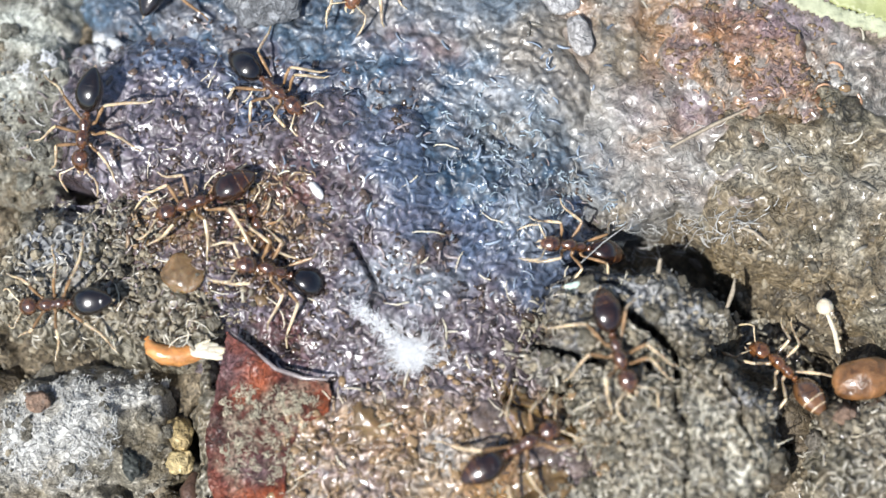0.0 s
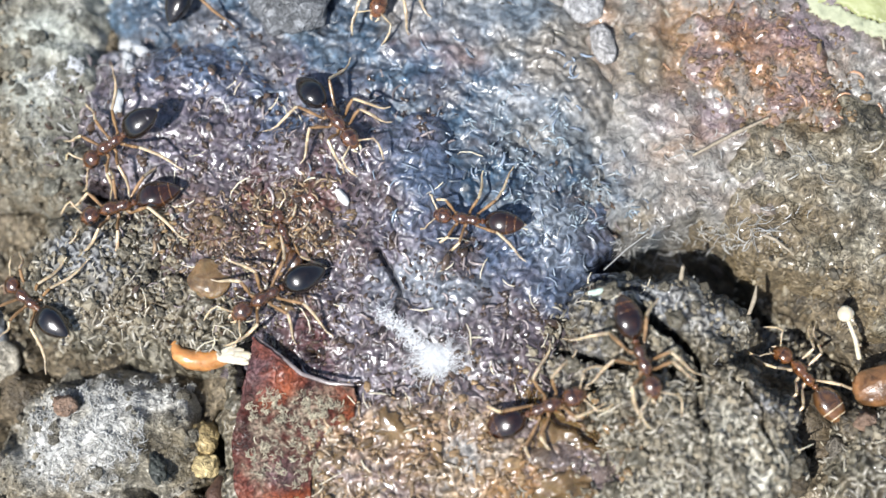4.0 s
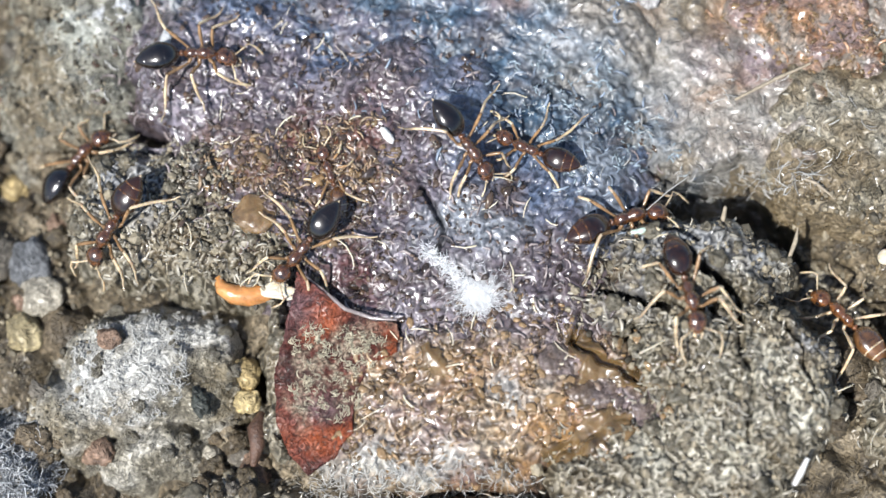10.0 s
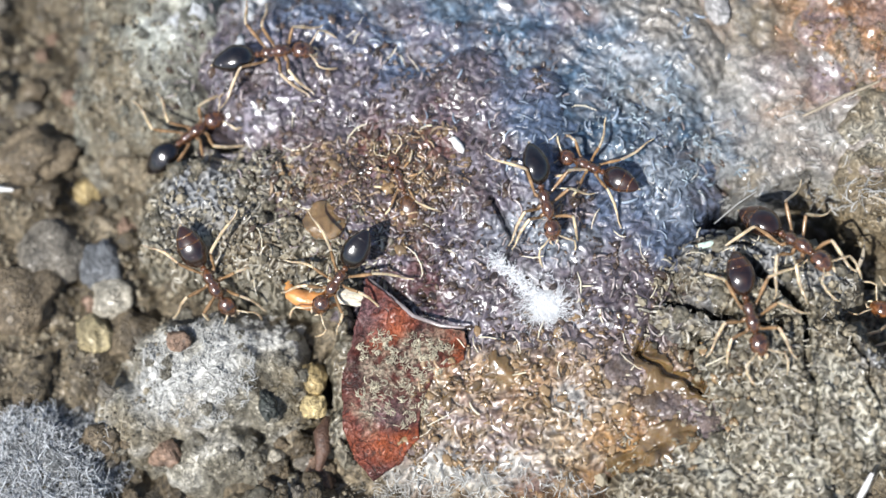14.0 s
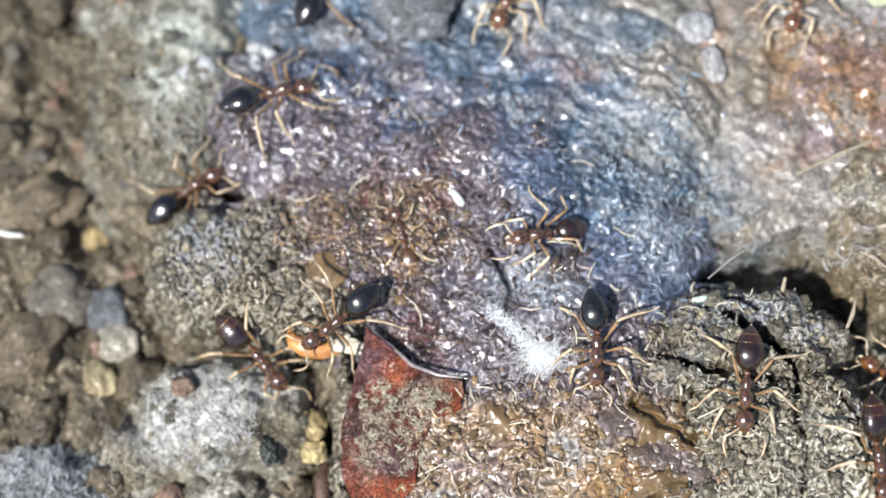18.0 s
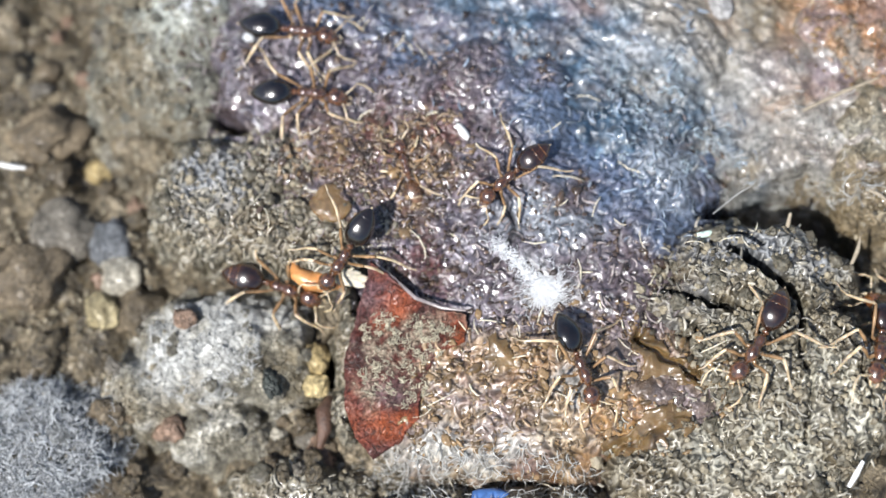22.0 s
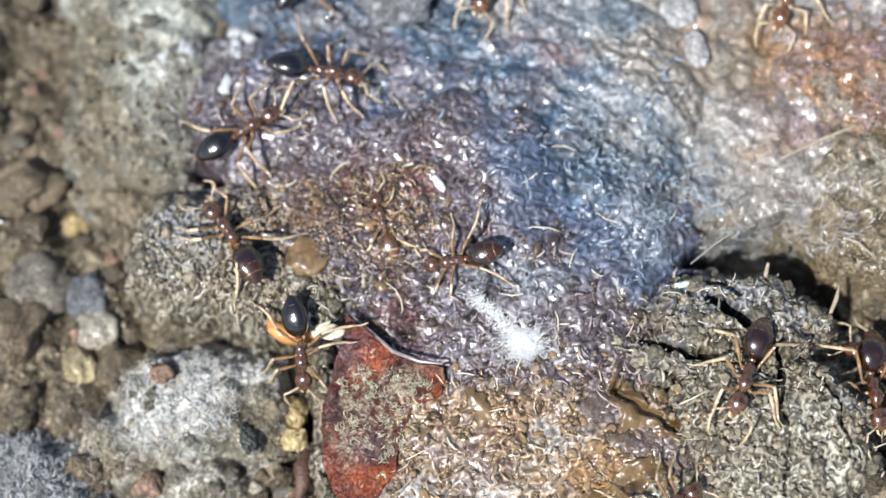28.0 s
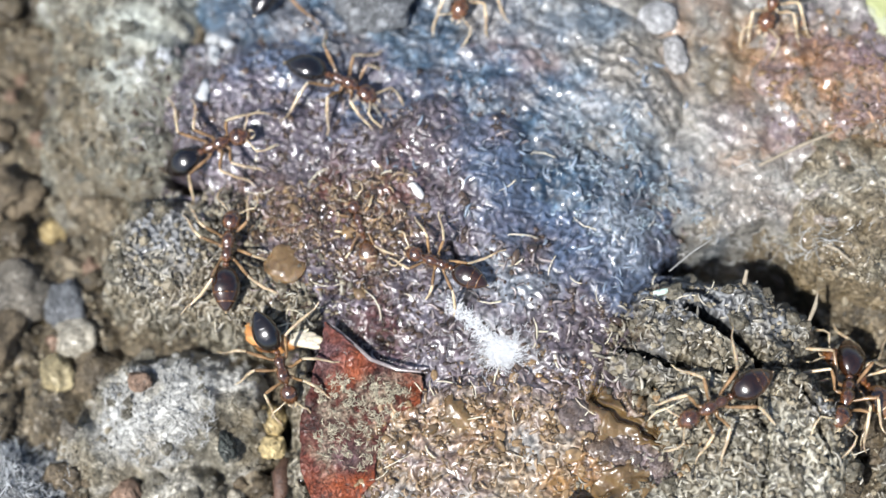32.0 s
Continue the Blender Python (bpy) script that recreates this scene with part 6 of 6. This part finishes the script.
def gaster_shape(first, last):
    """One plate of the abdomen; its hind edge laps over the next."""
    at = gaster_at
    rings = []
    for n in range(9):
        u = first + (last - first) * n / 8
        r, lift = at(u)
        rings.append((u * 0.90, r * 0.98, lift))
    r, lift = at(last)
    rings += [(last * 0.90 - 0.012, r * 0.985, lift), (last * 0.90 - 0.008, r * 0.93, lift), (last * 0.90 + 0.05, r * 0.80, lift)]
    return lathe(rings, 24, (0.97, 0.74), 0.84)


PLATES = [(0.0, -0.57), (-0.55, -1.0), (-0.97, -1.33), (-1.30, -1.66)]


def thorax_shape():
    rings = [(0.62, 0.03, 0.02), (0.56, 0.11, 0.03), (0.44, 0.19, 0.06), (0.28, 0.235, 0.09), (0.12, 0.22, 0.08), (0.02, 0.165, 0.03), (-0.06, 0.16, 0.02), (-0.16, 0.20, 0.04), (-0.30, 0.19, 0.03), (-0.42, 0.13, -0.03), (-0.48, 0.05, -0.06), (-0.50, 0.01, -0.06)]
    return lathe(rings, 14, (0.95, 1.0))


def petiole_shape():
    return lathe([(-0.42, 0.02, -0.08), (-0.46, 0.07, -0.06), (-0.52, 0.12, 0.02), (-0.57, 0.11, 0.02), (-0.62, 0.06, -0.05), (-0.68, 0.02, -0.05)], 10)


def head_shape():
    rings = [(-0.06, 0.02, 0.0), (-0.02, 0.13, 0.0), (0.06, 0.24, 0.01), (0.18, 0.30, 0.02), (0.32, 0.31, 0.02), (0.46, 0.28, 0.0), (0.58, 0.22, -0.03), (0.66, 0.15, -0.05), (0.70, 0.05, -0.06), (0.71, 0.01, -0.06)]
    return lathe(rings, 14, (1.0, 0.78))


def eye_shape():
    v, f = ball(2, 1, (0.09, 0.05, 0.08), 0.0)
    return v, f


def jaw_shape(side):
    return tube([(0.60, side * 0.12, -0.08), (0.74, side * 0.13, -0.09), (0.84, side * 0.05, -0.10)], [0.05, 0.045, 0.012], 5)


def antenna_shape(side):
    return tube([(0.5, side * 0.10, 0.05), (0.72, side * 0.45, 0.22), (0.80, side * 0.62, 0.24), (1.05, side * 0.66, 0.12), (1.32, side * 0.60, -0.05), (1.52, side * 0.52, -0.16)], [0.028, 0.032, 0.034, 0.036, 0.042, 0.02], 5)


# where a leg joins the thorax, its heading, reach and knee height
LEGS = [(0.36, 0.13, 46, 1.5, 0.32), (0.05, 0.14, 86, 1.65, 0.36), (-0.24, 0.13, 134, 2.2, 0.44)]


def leg_points(reach, knee, drop):
    """Coxa, femur, tibia and tarsus, along x from the joint."""
    return [(0, 0, 0), (0.12, 0, -0.10), (0.22, 0, -0.06), (reach * 0.30, 0.10, knee * 0.6), (reach * 0.44, 0.17, knee), (reach * 0.48, 0.17, knee * 0.9), (reach * 0.66, 0.05, knee * 0.15 - drop * 0.35),
            (reach * 0.80, -0.10, -drop * 0.85), (reach * 0.9, -0.20, -drop), (reach * 1.03, -0.24, -drop - 0.02)]


def leg_shape(reach, knee, drop, side):
    return tube([(x, y * side, z) for x, y, z in leg_points(reach, knee, drop)[:5]], [0.065, 0.07, 0.045, 0.066, 0.05], 6)


def shin_shape(reach, knee, drop, side):
    return tube([(x, y * side, z) for x, y, z in leg_points(reach, knee, drop)[4:]], [0.05, 0.052, 0.06, 0.046, 0.034, 0.02], 6)


def build_ant(label, gaster, shell, legs, size, group="ants on the fruit"):
    ant = tagged(new("ant"), label, "ant", group)
    ant.scale = (size,) * 3
    thigh = "leg_dark" if shell == "thorax" else legs
    up = 0.55
    part("thorax", ant_mesh("thorax", thorax_shape, MAT[shell]), ant, at=pose(0, 0, up * MM))
    part("petiole", ant_mesh("petiole", petiole_shape, MAT[shell]), ant, at=pose(0, 0, up * MM))
    abdomen = part("gaster", ant_mesh("gaster", lambda: gaster_shape(*PLATES[0]), MAT[gaster]), ant, at=pose(-0.60 * MM, 0, (up - 0.02) * MM))
    for n, plate in enumerate(PLATES[1:]):
        part("segment", ant_mesh("segment_%d" % n, lambda plate=plate: gaster_shape(*plate), MAT[gaster]), abdomen)
    if gaster != "gaster_black":
        for n, u in enumerate((-1.0, -1.31)):
            part("band", ant_mesh("band_%d" % n, lambda u=u: lathe([((u + e) * 0.90, gaster_at(u + e)[0] * k, gaster_at(u)[1]) for e, k in ((0.03, 0.97), (0.015, 1.0), (-0.02, 1.0), (-0.035, 0.96))], 24, (0.97, 0.74), 0.84), MAT["leg" if gaster == "gaster_amber" else "band"]), abdomen, "amber band")
    part("tip", ant_mesh("tip", lambda: tube([(-1.40, 0, -0.05), (-1.47, 0, -0.06), (-1.55, 0, -0.08)], [0.06, 0.05, 0.015], 6), MAT["leg"]), abdomen, "pale tip")
    head = part("head", ant_mesh("head", head_shape, MAT[shell]), ant, at=pose(0.66 * MM, 0, (up + 0.02) * MM, 0, 14, 0))
    for s in (1, -1):
        part("eye", ant_mesh("eye", eye_shape, MAT["eye"]), head, "black eye", pose(0.26 * MM, s * 0.27 * MM, 0.07 * MM))
        part("mandible", ant_mesh("mandible_%d" % s, lambda s=s: jaw_shape(s), MAT[legs]), head)
        part("antenna", ant_mesh("antenna_%d" % s, lambda s=s: antenna_shape(s), MAT[legs]), head)
    limbs = []
    for n, (x, y, heading, reach, knee) in enumerate(LEGS):
        for s in (1, -1):
            leg = part("leg", ant_mesh("leg_%d_%d" % (n, s), lambda: leg_shape(reach, knee, 0.42, s), MAT[thigh]), ant, at=pose(x * MM, s * y * MM, (up - 0.10) * MM, 0, 0, s * heading))
            part("shin", ant_mesh("shin_%d_%d" % (n, s), lambda: shin_shape(reach, knee, 0.42, s), MAT[legs]), leg)
            limbs.append((leg, x, s * y, s * heading, s, n))
    return ant, abdomen, head, limbs


ANTS = {
    "A": ("black-brown ant with pale legs crossing the fruit pulp", "gaster_black", "thorax", "leg", 1.02), "B": ("dark brown ant roaming between the pulp and a soil mound", "gaster_brown", "thorax", "leg", 1.05),
    "C": ("black-brown ant climbing along the edge of the pulp", "gaster_black", "thorax", "leg", 1.0), "D": ("black-brown ant walking down across the fruit", "gaster_black", "thorax", "leg", 0.98),
    "E": ("amber-banded ant feeding on the pulp", "gaster_brown", "thorax", "leg", 0.9), "F": ("black ant feeding beside the orange husk", "gaster_black", "thorax", "leg", 1.0),
    "G": ("red-brown ant feeding at a crack in the soil clod", "gaster_brown", "thorax", "leg", 1.03), "H": ("red-brown ant walking over the soil clod", "gaster_brown", "thorax", "leg", 1.08),
    "I": ("pale amber ant resting at the crevice", "gaster_amber", "thorax_pale", "leg", 0.98), "J": ("still brown ant sunk in the sticky pulp", "gaster_amber", "thorax", "leg", 0.75),
    "K": ("amber ant on the upper pulp", "gaster_brown", "thorax_pale", "leg", 1.0), "L": ("black ant on the upper pulp", "gaster_black", "thorax", "leg_dark", 1.0), "M": ("amber ant arriving on the rust-brown crust", "gaster_brown", "thorax_pale", "leg", 1.0),
}
SWARM = {key: build_ant(*given) for key, given in ANTS.items()}


def place_at(rows, t):
    """The row of an ant at a time, straight between its rows."""
    for a, b in zip(rows, rows[1:]):
        if a[0] <= t <= b[0]:
            k = (t - a[0]) / (b[0] - a[0])
            return [p + (q - p) * k for p, q in zip(a, b)]
    return list(rows[-1])


def motions():
    for n, (key, (ant, abdomen, head, limbs)) in enumerate(SWARM.items()):
        rows = ANT_ROWS[key]
        sunk = 0.32 if key == "J" else 0.0
        walk(ant, [(r[0], pose(r[1] * MM, r[2] * MM, (r[3] - sunk) * MM, r[4], r[5], r[6])) for r in rows])
        walk(abdomen, [(r[0], pose(-0.60 * MM, 0, (0.15 if key == "J" else 0.53) * MM, 0, 4 + 5 * math.sin(r[0] * 0.7 + n), r[7])) for r in rows])
        walk(head, [(r[0], pose(0.66 * MM, 0, 0.57 * MM, 0, 16 + 5 * math.sin(r[0] * 1.3 + n), r[8])) for r in rows])
        times = [k * 0.5 for k in range(65)] if len(rows) > 5 else [0, 16, 32]
        gone, last, stride = 0.0, None, []
        for t in times:
            r = place_at(rows, t)
            if last:
                gone += math.hypot(r[1] - last[1], r[2] - last[2]) + abs(r[6] - last[6]) * 0.012
            last = r
            stride.append((t, gone))
        for leg, x, y, heading, s, pair in limbs:
            phase = (pair + (s > 0)) % 2 * math.pi + n * 1.7
            own = 9 * math.sin(n * 2.3 + pair * 1.9 + s)
            walk(leg, [(t, pose(x * MM, y * MM, 0.45 * MM, 3 * s * math.sin(g * 2.4 + phase), -5 + 5 * math.cos(g * 2.4 + phase), heading + own + s * 15 * math.sin(g * 2.4 + phase))) for t, g in stride])


motions()
